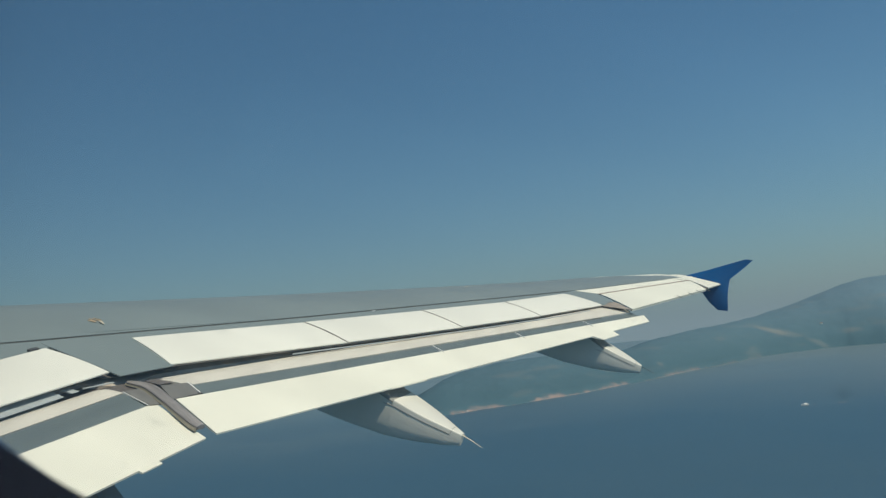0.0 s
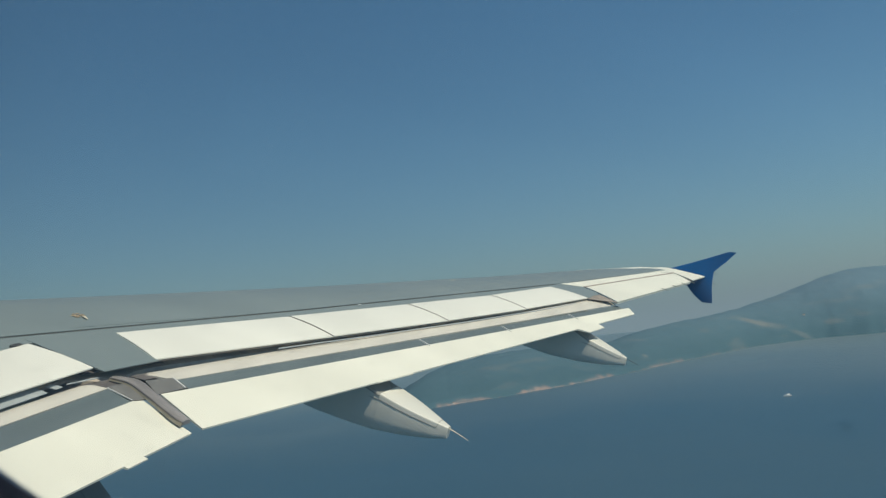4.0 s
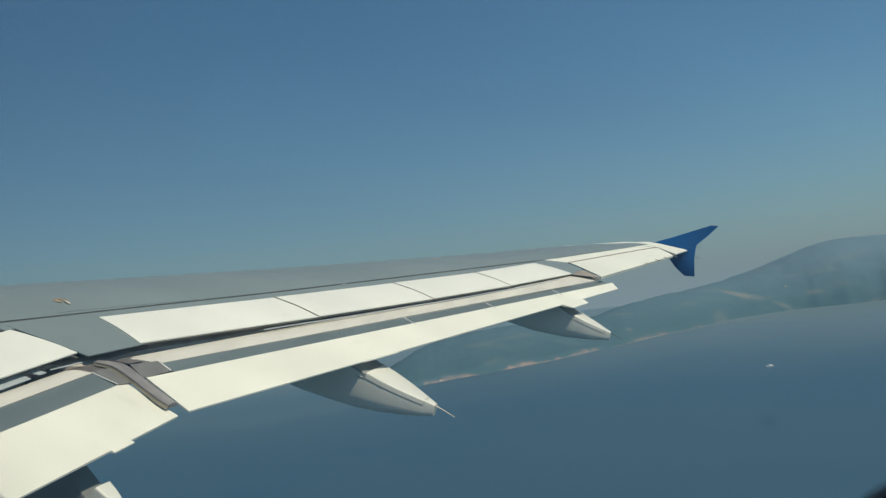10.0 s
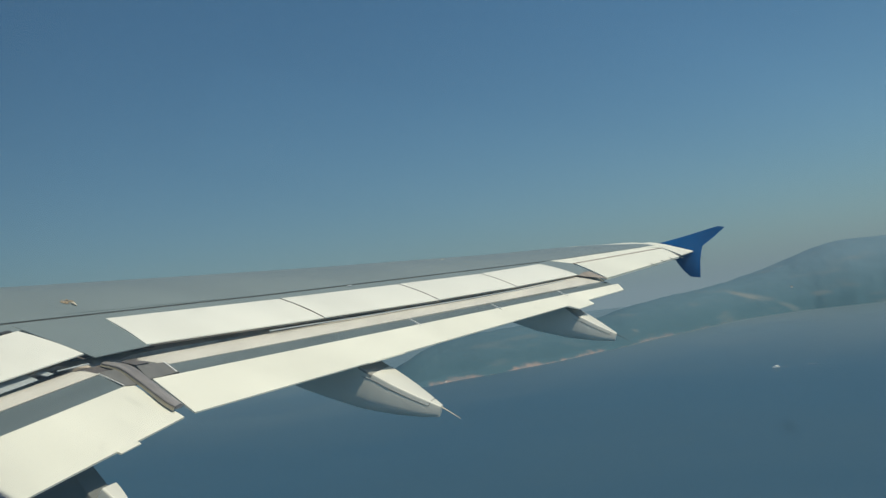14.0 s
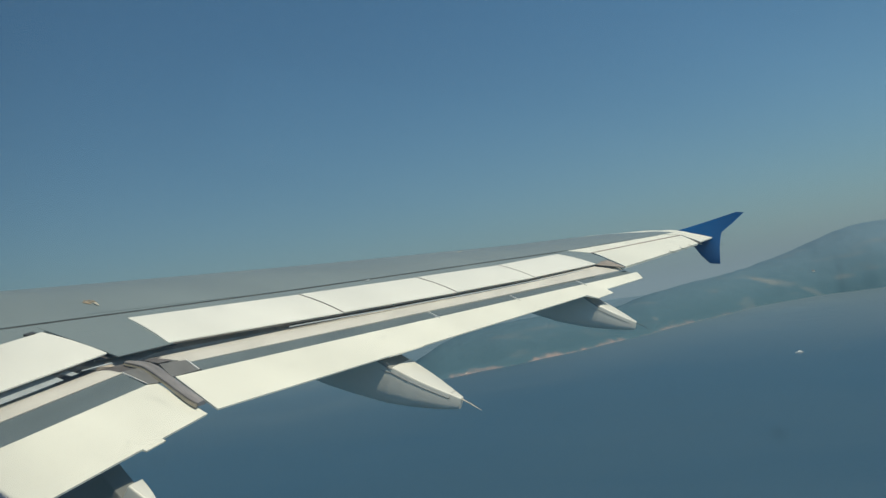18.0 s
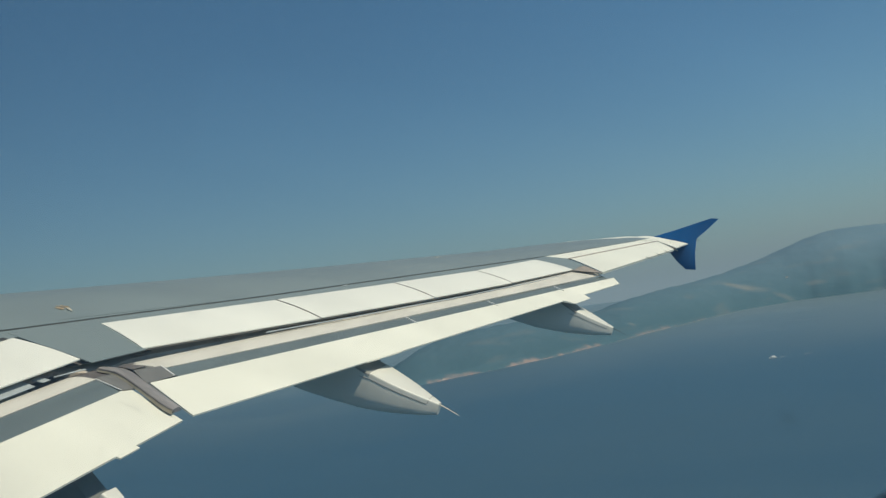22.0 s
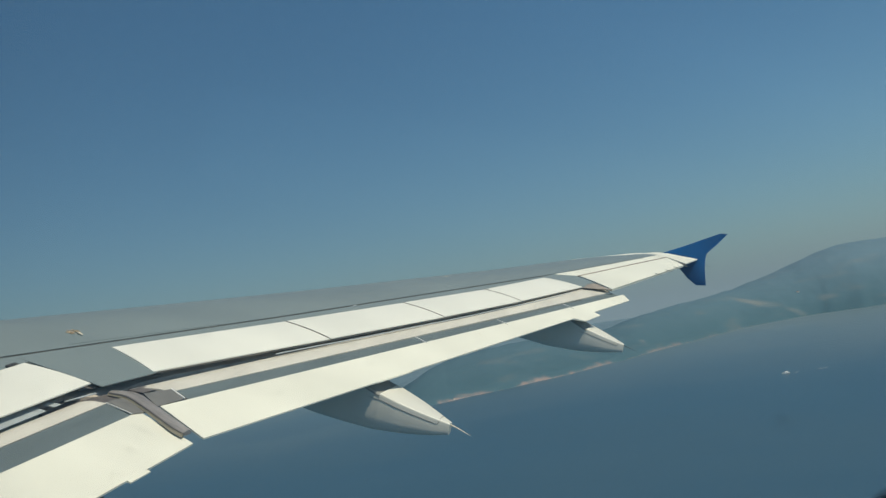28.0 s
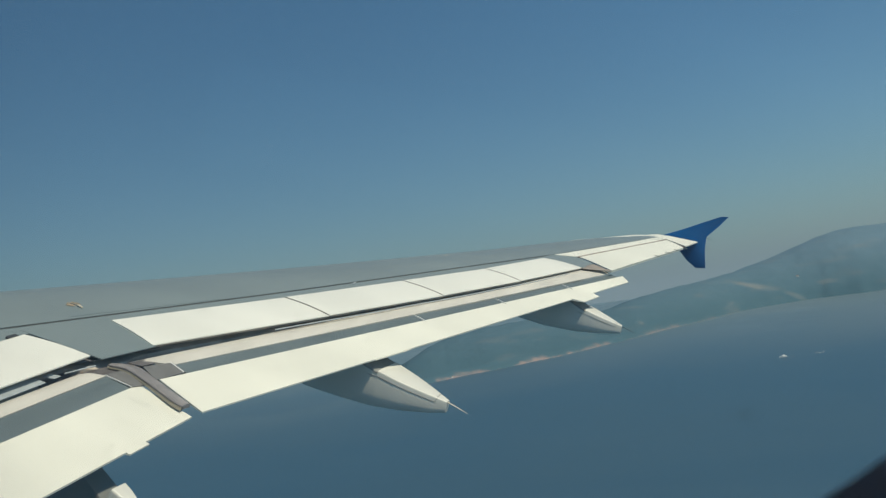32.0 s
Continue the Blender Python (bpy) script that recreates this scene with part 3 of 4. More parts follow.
def fairing(x, tail, lid, nose, z_tail, z_lid, deep, belly, half, rise, label, rod=PALE, body=None, strip=0.0, shear=0.0, sunk=0.014, flare=1.0):
    """A canoe under the flap: a sloping lid from the tail up to the lid's front edge, a body behind it that rises to the flap, and a rod."""
    def width(y):
        u = (y - tail) / (lid - tail)
        if u < 1.0:
            return half * knots(max(0.0, u), LID_PLAN)
        v = (y - lid) / (nose - lid)
        return half * (1.0 if v < 0.45 else 1.0 - 0.88 * ((v - 0.45) / 0.55) ** 2)

    def roof(y):
        if y <= lid + 1e-6:
            return lerp(z_tail, z_lid, (y - tail) / (lid - tail))
        return min(z_lid - sunk + rise * (y - lid), plane(x) - 0.17)

    def keel(y):
        return min(knots(y, [(tail, z_tail - deep)] + belly), roof(y) - 0.05)

    aft = [lerp(tail, lid, (k / 14) ** 1.4) for k in range(15)]
    fore = [lid + 0.004] + [lerp(lid, nose, (k / 22) ** 1.2) for k in range(1, 23)]

    def section(y):
        rake = shear * min(1.0, max(0.0, (y - tail) / (lid - tail))) ** 2
        wide = flare if y > lid + 0.001 else 1.0
        return [(x + (a - x) * (wide if a > x else min(1.0, 1.4 - 0.4 * wide)), b + rake * (roof(y) - c), c) for a, b, c in ring(x, y, width(y), roof(y), keel(y))]

    sections = [[section(y) for y in ys] for ys in (aft, fore)]
    ob = part("flap_track_fairing", loft(sections[0] if body else sections[0] + sections[1]), FAIRING, wing, label)
    ob["group"] = "flap track fairings"
    # front body split off; its grey carries the shade under the flap
    if body:
        part("fairing_body", loft(sections[1]), body, ob, "fairing body, the flap's shade put into its grey")
        part("drain_hole", tube([(x - 0.012, lerp(tail, lid, 0.30), roof(lerp(tail, lid, 0.30)) - 0.004), (x - 0.012, lerp(tail, lid, 0.30), roof(lerp(tail, lid, 0.30)) + 0.0012)], [0.009, 0.008], 10), GROOVE, ob, "small dark drain hole")
        return ob
    # added sleeve whose dark colour stands in for the flap's shadow on the roof
    if strip:
        rows = []
        for k in range(9):
            y = lerp(lid + 0.003, lid + strip, k / 8)
            w, z = width(y), roof(max(y, lid + 0.003)) + 0.005
            rows.append([(x - w - 0.003, y, z - 0.026), (x - w - 0.002, y, z - 0.012), (x - w + 0.010, y, z), (x + w - 0.010, y, z), (x + w + 0.002, y, z - 0.012), (x + w + 0.003, y, z - 0.026)])
        part("lid_shade_strip", loft(rows), LID_SHADE, ob, "dark strip painted as flap shade ahead of the lid")
    run = lid - tail
    side = [(lerp(lid + 0.10, tail + 0.20 * run, k / 12), -0.060 + 0.010 * k / 12) for k in range(13)] + [(tail + 0.165 * run, -0.050), (tail + 0.150 * run, -0.034)]
    left = [(x - width(y) - 0.0005, y, min(roof(y), z_lid) + d) for y, d in side]
    over = [(x + width(tail + 0.15 * run) * q, tail + 0.15 * run, roof(tail + 0.15 * run) + 0.0008 - 0.012 * (abs(q) > 0.9)) for q in (-0.97, -0.7, 0.0, 0.7, 0.97)]
    right = [(2 * x - a, b, c) for a, b, c in reversed(left)]
    line = left + over + right
    part("parting_line", tube(line, [0.0024] * len(line), 5), GROOVE, ob, "dark parting line")
    if rod:
        thick = 1.0 if rod is PALE else 0.6
        part("drain_rod", tube([(x, tail + 0.03, z_tail - 0.012), (x, tail - 0.09, z_tail - 0.034), (x + 0.004, tail - 0.20, z_tail - 0.062)], [0.008 * thick, 0.005 * thick, 0.0025 * thick], 6), rod, ob, "thin rod at the tail")
    return ob


fairing(8.395, 2.095, 2.755, 4.9, 0.376, 0.513, 0.112, [(2.23, 0.222), (2.51, 0.166), (2.80, 0.123), (3.11, 0.104), (3.43, 0.097), (3.75, 0.119), (4.3, 0.22), (4.9, 0.42)], 0.205, 0.25, "off-white flap track fairing under the outboard flap", strip=0.22)
fairing(12.09, 1.145, 1.625, 3.65, 0.816, 0.930, 0.108, [(1.38, 0.650), (1.75, 0.584), (2.14, 0.552), (2.51, 0.565), (3.0, 0.66), (3.65, 0.90)], 0.20, 0.36, "off-white outer flap track fairing, partly in shade", rod=SEAL, strip=0.30)
fairing(5.555, 3.02, 3.235, 5.7, 0.050, 0.135, 0.130, [(3.12, -0.13), (3.3, -0.20), (3.6, -0.27), (4.2, -0.30), (5.0, -0.2), (5.7, 0.05)], 0.065, 0.55, "off-white inner flap track fairing", rod=None, body=BODY_SHADE, shear=0.30, sunk=0.17, flare=2.3)

# ---- small marks on the skin ----
# a tuft of tan strokes round the hook point
hook = part("hook_marking", slab(lambda u: (lerp(6.985, 7.035, u), 5.335, lerp(6.99, 7.02, u), 5.255), 0.004, 0, 4, lambda x, y, v: top(x, y) + 0.006), MARK, wing, "tan patch round the wing hook point")
for dx, dy, turn, size in ((-0.012, 0.035, 0.5, 0.05), (0.018, 0.028, 0.1, 0.055), (0.030, -0.005, -0.3, 0.05), (0.020, -0.035, -0.5, 0.045), (-0.015, -0.02, 0.2, 0.06)):
    x, y = 7.012 + dx, 5.300 + dy
    part("stroke", tube([(x, y, top(x, y) + 0.009), (x + 0.5 * size * math.cos(turn), y + 0.5 * size * math.sin(turn), top(x, y) + 0.014), (x + size * math.cos(turn), y + size * math.sin(turn), top(x, y) + 0.008)], [0.004, 0.006, 0.002], 6), MARK, hook)
part("hook", tube([(7.035, 5.245, top(7.035, 5.245) + 0.010), (7.020, 5.21, top(7.02, 5.21) + 0.016), (7.015, 5.165, top(7.015, 5.165) + 0.008)], [0.006, 0.010, 0.005], 6), PALE, hook, "small pale hook")
for x, y, paint in ((9.58, 3.855, SLOT), (12.1, 3.75, PALE)):
    part("marker_light", slab(lambda u: (lerp(x, x + 0.07, u), y + 0.022, lerp(x, x + 0.07, u), y), 0.01, 0.002, 2, lambda xx, yy, v: top(xx, yy) + 0.006), paint, wing, "tiny pale marker")
# pressed seams on the skin
part("skin_seam", slab(lambda u: (lerp(6.8, 8.1, u), seam(lerp(6.8, 8.1, u)) + lerp(0.075, 0.03, u), lerp(6.8, 8.1, u), seam(lerp(6.8, 8.1, u)) + lerp(0.067, 0.026, u)), 0.004, 0, 40, lambda xx, yy, v: top(xx, yy) + 0.0015), SLATE, wing, "fine skin seam")

# ---- fuselage section and cabin window ----
WIN_Y, WIN_Z, WIN_A, WIN_B, WIN_N = 0.095, 2.788, 0.1575, 0.197, 2.4


def oval(scale, count=160):
    out = []
    for k in range(count):
        a = 2 * math.pi * (k + 0.5) / count
        c, s = math.cos(a), math.sin(a)
        out.append((WIN_Y + scale * WIN_A * math.copysign(abs(c) ** (2 / WIN_N), c), WIN_Z + scale * WIN_B * math.copysign(abs(s) ** (2 / WIN_N), s)))
    return out


def square(half_y, half_z, count=160):
    out = []
    for k in range(count):
        a = 2 * math.pi * (k + 0.5) / count
        c, s = math.cos(a), math.sin(a)
        m = max(abs(c), abs(s))
        out.append((WIN_Y + half_y * c / m, WIN_Z + half_z * s / m))
    return out


cabin = tagged(new("window_1"), "dark rounded cabin window surround with a clear pane", "window", kind="structure")
cabin.matrix_world = ATTITUDE
rings = [[(1.812, y, z) for y, z in oval(1.14)], [(1.822, y, z) for y, z in oval(1.04)], [(1.830, y, z) for y, z in oval(1.0)], [(1.838, y, z) for y, z in oval(1.03)], [(1.880, y, z) for y, z in oval(1.45)]]
bm = bmesh.new()
grid(bm, rings, close=True)
part("window_frame", bm, TRIM, cabin, "dark moulded window surround")


def pane_material(name, colour, strength):
    """Clear plastic with a faint sheen; a smudge on it fades out from its middle."""
    m = bpy.data.materials.new(name)
    m.use_nodes = True
    n, l = m.node_tree.nodes, m.node_tree.links
    clear, dirt, mix = n.new("ShaderNodeBsdfTransparent"), n.new("ShaderNodeBsdfDiffuse"), n.new("ShaderNodeMixShader")
    dirt.inputs["Color"].default_value = colour
    co, round_, spots, ramp = n.new("ShaderNodeTexCoord"), n.new("ShaderNodeTexGradient"), n.new("ShaderNodeTexNoise"), n.new("ShaderNodeMath")
    round_.gradient_type = "SPHERICAL"
    spots.inputs["Scale"].default_value = 3.0
    l.new(co.outputs["Object"], round_.inputs["Vector"])
    l.new(co.outputs["Object"], spots.inputs["Vector"])
    ramp.operation = "MULTIPLY"
    l.new(round_.outputs["Fac"], ramp.inputs[0])
    l.new(spots.outputs["Fac"], ramp.inputs[1])
    amount = n.new("ShaderNodeMath")
    amount.operation = "MULTIPLY"
    amount.inputs[1].default_value = strength
    l.new(ramp.outputs[0], amount.inputs[0])
    l.new(amount.outputs[0], mix.inputs["Fac"])
    l.new(clear.outputs[0], mix.inputs[1])
    l.new(dirt.outputs[0], mix.inputs[2])
    l.new(mix.outputs[0], n["Material Output"].inputs["Surface"])
    return m


def clear_material():
    """Clear acrylic: see-through, with the gloss of a smooth face."""
    m = bpy.data.materials.new("clear_acrylic")
    m.use_nodes = True
    n, l = m.node_tree.nodes, m.node_tree.links
    clear, gloss, mix, edge = n.new("ShaderNodeBsdfTransparent"), n.new("ShaderNodeBsdfGlossy"), n.new("ShaderNodeMixShader"), n.new("ShaderNodeFresnel")
    gloss.inputs["Roughness"].default_value = 0.05
    edge.inputs["IOR"].default_value = 1.2
    l.new(edge.outputs[0], mix.inputs["Fac"])
    l.new(clear.outputs[0], mix.inputs[1])
    l.new(gloss.outputs[0], mix.inputs[2])
    # even translucent share that scatters daylight, added to lift the dark tones
    scatter_veil, worn = n.new("ShaderNodeBsdfTranslucent"), n.new("ShaderNodeMixShader")
    scatter_veil.inputs["Color"].default_value = (0.9, 0.9, 0.9, 1)
    worn.inputs["Fac"].default_value = 0.055
    l.new(mix.outputs[0], worn.inputs[1])
    l.new(scatter_veil.outputs[0], worn.inputs[2])
    l.new(worn.outputs[0], n["Material Output"].inputs["Surface"])
    return m


pane = part("pane", loft([[(x, y, z) for y, z in oval(1.12)] for x in (1.836, 1.8375)]), clear_material(), cabin, "clear acrylic window pane", smooth=False)
pane.visible_shadow = False
SMUDGE = pane_material("window_smudge", (0.03, 0.035, 0.035, 1), 0.45)
FAINT = pane_material("faint_window_smudge", (0.03, 0.035, 0.035, 1), 0.22)
for y, z, size in ((-0.0143, 2.6505, 0.0013), (0.0931, 2.6077, 0.0011), (0.0917, 2.6130, 0.0008), (0.0904, 2.6154, 0.0008), (0.0861, 2.6121, 0.0010), (0.0880, 2.6105, 0.0008), (0.0896, 2.6055, 0.0012)):
    bm = bmesh.new()
    bmesh.ops.create_circle(bm, cap_ends=True, segments=20, radius=1.0)
    spot = part("smudge", bm, SMUDGE if y < 0 else FAINT, pane, "tiny dark smudge on the pane", smooth=False)
    spot.matrix_local = Matrix.Translation((1.834, y, z)) @ Matrix.Rotation(radians(90), 4, "Y") @ Matrix.Diagonal((size * 0.6, size, size, 1))
    spot.visible_shadow = False

tube_wall = tagged(new("wall_east"), "plain cabin wall round the window", "wall", kind="structure")
tube_wall.matrix_world = ATTITUDE
bm = bmesh.new()
grid(bm, [[(1.812, y, z) for y, z in oval(1.14)], [(1.812, y, z) for y, z in square(0.47, 0.52)], [(1.868, y, z) for y, z in square(0.47, 0.52)], [(1.878, y, z) for y, z in oval(1.45)]], close=True)
part("window_panel", bm, LINING, tube_wall, "dark grey cabin lining panel")


def shell(half, tall):
    """The body between two stations, slab-sided with rounded corners, with a square opening beside the window."""
    bm = bmesh.new()
    y_at = [-2.2, -1.2, WIN_Y - 0.45, WIN_Y + 0.45, 1.6, 3.0, 5.0, 7.0, 9.5]
    centre = 2.60
    edge = [(half, WIN_Z - 0.5 + k * 0.25) for k in range(5)]
    a0, a1 = math.atan2(WIN_Z - 0.5 - centre, half) , math.atan2(WIN_Z + 0.5 - centre, half)
    for k in range(1, 48):
        a = lerp(a1 + 0.03, a0 - 0.03 + 2 * math.pi, k / 48)
        c, sn = math.cos(a), math.sin(a)
        high = tall if sn > 0 else tall + 0.85
        power = 2.6 if sn > 0 else 4.0
        m = (abs(c) ** power + abs(sn) ** power) ** (-1 / power)
        edge.append((half * c * m, centre + high * sn * m))
    vs = [[bm.verts.new((x, y, z)) for x, z in edge] for y in y_at]
    k = len(edge)
    for i in range(len(y_at) - 1):
        for j in range(k):
            if i == 2 and j < 4:
                continue
            # unseen opening added in place of the aisle-side windows, to brighten the surround
            if 1 <= i <= 4 and edge[j][0] < -0.9 * half and abs(edge[j][1] - WIN_Z) < 0.3:
                continue
            bm.faces.new((vs[i][j], vs[i][(j + 1) % k], vs[i + 1][(j + 1) % k], vs[i + 1][j]))
    bm.faces.new(vs[0])
    bm.faces.new(vs[-1])
    return bm


part("fuselage_skin", shell(1.873, 2.0), SKIN, tube_wall, "white fuselage skin")
part("cabin_lining", shell(1.82, 1.95), LINING, tube_wall, "plain dark cabin lining")


# ---- sea and land ----
SEA = -130.0


def water_material():
    m = bpy.data.materials.new("sea_water")
    m.use_nodes = True
    n, l = m.node_tree.nodes, m.node_tree.links
    b = n["Principled BSDF"]
    b.inputs["IOR"].default_value = 1.33
    co = n.new("ShaderNodeTexCoord")
    broad = n.new("ShaderNodeTexNoise")
    broad.inputs["Scale"].default_value, broad.inputs["Detail"].default_value = 0.0022, 4
    l.new(co.outputs["Object"], broad.inputs["Vector"])
    mix = n.new("ShaderNodeMix")
    mix.data_type = "RGBA"
    mix.inputs["A"].default_value, mix.inputs["B"].default_value = (0.026, 0.068, 0.112, 1), (0.054, 0.101, 0.142, 1)
    spread = n.new("ShaderNodeMapRange")
    spread.inputs["From Min"].default_value, spread.inputs["From Max"].default_value = 0.35, 0.65
    l.new(broad.outputs["Fac"], spread.inputs["Value"])
    # thin paler wisps drawn out over the broad patches
    drawn = n.new("ShaderNodeMapping")
    drawn.inputs["Scale"].default_value, drawn.inputs["Rotation"].default_value = (1.0, 0.28, 1.0), (0, 0, radians(25))
    l.new(co.outputs["Object"], drawn.inputs["Vector"])
    wisps = n.new("ShaderNodeTexNoise")
    wisps.inputs["Scale"].default_value, wisps.inputs["Detail"].default_value, wisps.inputs["Distortion"].default_value = 0.016, 6, 1.2
    l.new(drawn.outputs["Vector"], wisps.inputs["Vector"])
    veil = n.new("ShaderNodeMath")
    veil.operation = "MULTIPLY_ADD"
    veil.inputs[1].default_value = 0.55
    veil.use_clamp = True
    spread.inputs["To Min"].default_value, spread.inputs["To Max"].default_value = -0.16, 0.48
    l.new(wisps.outputs["Fac"], veil.inputs[0])
    l.new(spread.outputs[0], veil.inputs[2])
    l.new(veil.outputs[0], mix.inputs["Factor"])
    # haze put into the colour: the water pales with distance, ragged by noise
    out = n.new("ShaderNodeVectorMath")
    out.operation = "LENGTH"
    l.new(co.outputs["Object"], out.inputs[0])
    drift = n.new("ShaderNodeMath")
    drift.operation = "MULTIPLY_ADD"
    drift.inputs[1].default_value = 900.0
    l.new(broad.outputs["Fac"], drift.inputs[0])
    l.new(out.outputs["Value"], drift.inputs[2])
    sea_haze = n.new("ShaderNodeMapRange")
    sea_haze.interpolation_type = "SMOOTHSTEP"
    sea_haze.inputs["From Min"].default_value, sea_haze.inputs["From Max"].default_value = 1250.0, 2900.0
    l.new(drift.outputs[0], sea_haze.inputs["Value"])
    hazed_sea = n.new("ShaderNodeMix")
    hazed_sea.data_type = "RGBA"
    hazed_sea.inputs["B"].default_value = (0.145, 0.195, 0.220, 1)
    l.new(sea_haze.outputs[0], hazed_sea.inputs["Factor"])
    l.new(mix.outputs["Result"], hazed_sea.inputs["A"])
    l.new(hazed_sea.outputs["Result"], b.inputs["Base Color"])
    rough = n.new("ShaderNodeMapRange")
    rough.inputs["From Min"].default_value, rough.inputs["From Max"].default_value = 0.35, 0.65
    rough.inputs["To Min"].default_value, rough.inputs["To Max"].default_value = 0.30, 0.40
    l.new(broad.outputs["Fac"], rough.inputs["Value"])
    l.new(rough.outputs[0], b.inputs["Roughness"])
    return m


bm = bmesh.new()
n_ring = 96
centre_v = bm.verts.new((0, 0, SEA))
prev = None
for r in (150, 400, 900, 1800, 3200, 4990):
    ring = [bm.verts.new((r * math.cos(2 * math.pi * k / n_ring), r * math.sin(2 * math.pi * k / n_ring), SEA)) for k in range(n_ring)]
    for k in range(n_ring):
        if prev:
            bm.faces.new((prev[k], ring[k], ring[(k + 1) % n_ring], prev[(k + 1) % n_ring]))
        else:
            bm.faces.new((centre_v, ring[k], ring[(k + 1) % n_ring]))
    prev = ring
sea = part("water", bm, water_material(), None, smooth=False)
tagged(sea, "calm dark blue open sea, paled with distance for haze", "sea", kind="structure")

# the headland: bearing in degrees from the nose, shore's and ridge's distance, ridge's height over the sea
SHORE = [(62.5, 1330), (65.6, 1355), (68.1, 1390), (71.3, 1450), (74.1, 1505), (76.2, 1572), (78.2, 1640), (80.2, 1740), (82.2, 1850), (84.2, 1978), (86.1, 2110), (88.0, 2270), (89.5, 2395), (91.9, 2500), (95.3, 2560), (102.0, 2600), (112.0, 2620)]
CREST = [(62.5, 0), (64.0, 16), (65.6, 36), (67.6, 52), (70.7, 62), (73.7, 66), (76.0, 58), (78.5, 51), (80.0, 59), (82.0, 76), (84.2, 83), (86.3, 90), (88.2, 103), (90.2, 128), (92.1, 156), (93.3, 182), (94.4, 200), (96.1, 206), (98.2, 202), (103.0, 165), (112.0, 130)]


def easy(x, table):
    """Smoothed reading of a table."""
    weights = [(k / 6.0, 1.0 - abs(k) / 11.0) for k in range(-10, 11)]
    total = sum(w for _, w in weights)
    return sum(knots(max(table[0][0], min(table[-1][0], x + d)), table) * w for d, w in weights) / total


def land_material():
    m = bpy.data.materials.new("hazy_scrub_land")
    m.use_nodes = True
    n, l = m.node_tree.nodes, m.node_tree.links
    b = n["Principled BSDF"]
    b.inputs["Roughness"].default_value = 0.95
    b.inputs["Specular IOR Level"].default_value = 0.1
    geo = n.new("ShaderNodeNewGeometry")
    split = n.new("ShaderNodeSeparateXYZ")
    l.new(geo.outputs["Position"], split.inputs[0])
    woods = n.new("ShaderNodeTexNoise")
    woods.inputs["Scale"].default_value, woods.inputs["Detail"].default_value = 0.02, 8
    fields = n.new("ShaderNodeTexNoise")
    fields.inputs["Scale"].default_value, fields.inputs["Detail"].default_value = 0.007, 5
    # clearings lie along the slopes
    level = n.new("ShaderNodeMapping")
    level.inputs["Scale"].default_value = (1, 1, 7)
    l.new(geo.outputs["Position"], level.inputs["Vector"])
    l.new(geo.outputs["Position"], woods.inputs["Vector"])
    l.new(level.outputs["Vector"], fields.inputs["Vector"])
    # aerial haze put into the base colours: bluish, paler up the slope
    hazed_scrub = n.new("ShaderNodeMix")
    hazed_scrub.data_type = "RGBA"
    hazed_scrub.inputs["A"].default_value, hazed_scrub.inputs["B"].default_value = (0.060, 0.114, 0.146, 1), (0.134, 0.206, 0.262, 1)
    haze_by_height = n.new("ShaderNodeMapRange")
    haze_by_height.inputs["From Min"].default_value, haze_by_height.inputs["From Max"].default_value = SEA + 20, SEA + 175
    l.new(split.outputs["Z"], haze_by_height.inputs["Value"])
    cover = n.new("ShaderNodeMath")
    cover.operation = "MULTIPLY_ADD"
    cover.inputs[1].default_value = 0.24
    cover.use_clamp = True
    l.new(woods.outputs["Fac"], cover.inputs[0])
    l.new(haze_by_height.outputs[0], cover.inputs[2])
    l.new(cover.outputs[0], hazed_scrub.inputs["Factor"])
    bare = n.new("ShaderNodeMapRange")
    bare.inputs["From Min"].default_value, bare.inputs["From Max"].default_value = 0.57, 0.70
    bare.inputs["To Max"].default_value = 0.26
    l.new(fields.outputs["Fac"], bare.inputs["Value"])
    dry = n.new("ShaderNodeMix")
    dry.data_type = "RGBA"
    dry.inputs["B"].default_value = (0.215, 0.225, 0.22, 1)
    # single dry fields: place over the map, half depth and half width
    open_land = bare.outputs[0]
    for x, y, deep, wide, pale in ((2530, 30, 26, 62, 0.62), (2600, -178, 14, 34, 0.35), (2520, -84, 12, 30, 0.32), (1884, 275, 9, 9, 0.5), (2480, 150, 12, 26, 0.25)):
        there, away, field = n.new("ShaderNodeMapping"), n.new("ShaderNodeVectorMath"), n.new("ShaderNodeMapRange")
        there.inputs["Scale"].default_value = (1 / deep, 1 / wide, 0)
        there.inputs["Location"].default_value = (-x / deep, -y / wide, 0)
        l.new(geo.outputs["Position"], there.inputs["Vector"])
        away.operation = "LENGTH"
        l.new(there.outputs["Vector"], away.inputs[0])
        ragged = n.new("ShaderNodeMath")
        ragged.operation = "MULTIPLY_ADD"
        ragged.inputs[1].default_value = 1.4
        l.new(woods.outputs["Fac"], ragged.inputs[0])
        l.new(away.outputs["Value"], ragged.inputs[2])
        field.inputs["From Min"].default_value, field.inputs["From Max"].default_value = 1.1, 1.9
        field.inputs["To Min"].default_value, field.inputs["To Max"].default_value = pale, 0.0
        l.new(ragged.outputs[0], field.inputs["Value"])
        joined = n.new("ShaderNodeMath")
        joined.operation = "MAXIMUM"
        l.new(open_land, joined.inputs[0])
        l.new(field.outputs[0], joined.inputs[1])
        open_land = joined.outputs[0]
    l.new(open_land, dry.inputs["Factor"])
    l.new(hazed_scrub.outputs["Result"], dry.inputs["A"])
    # pale rock along the shore in upright streaks, its upper rim ragged
    upright = n.new("ShaderNodeMapping")
    upright.inputs["Scale"].default_value = (1, 1, 0.15)
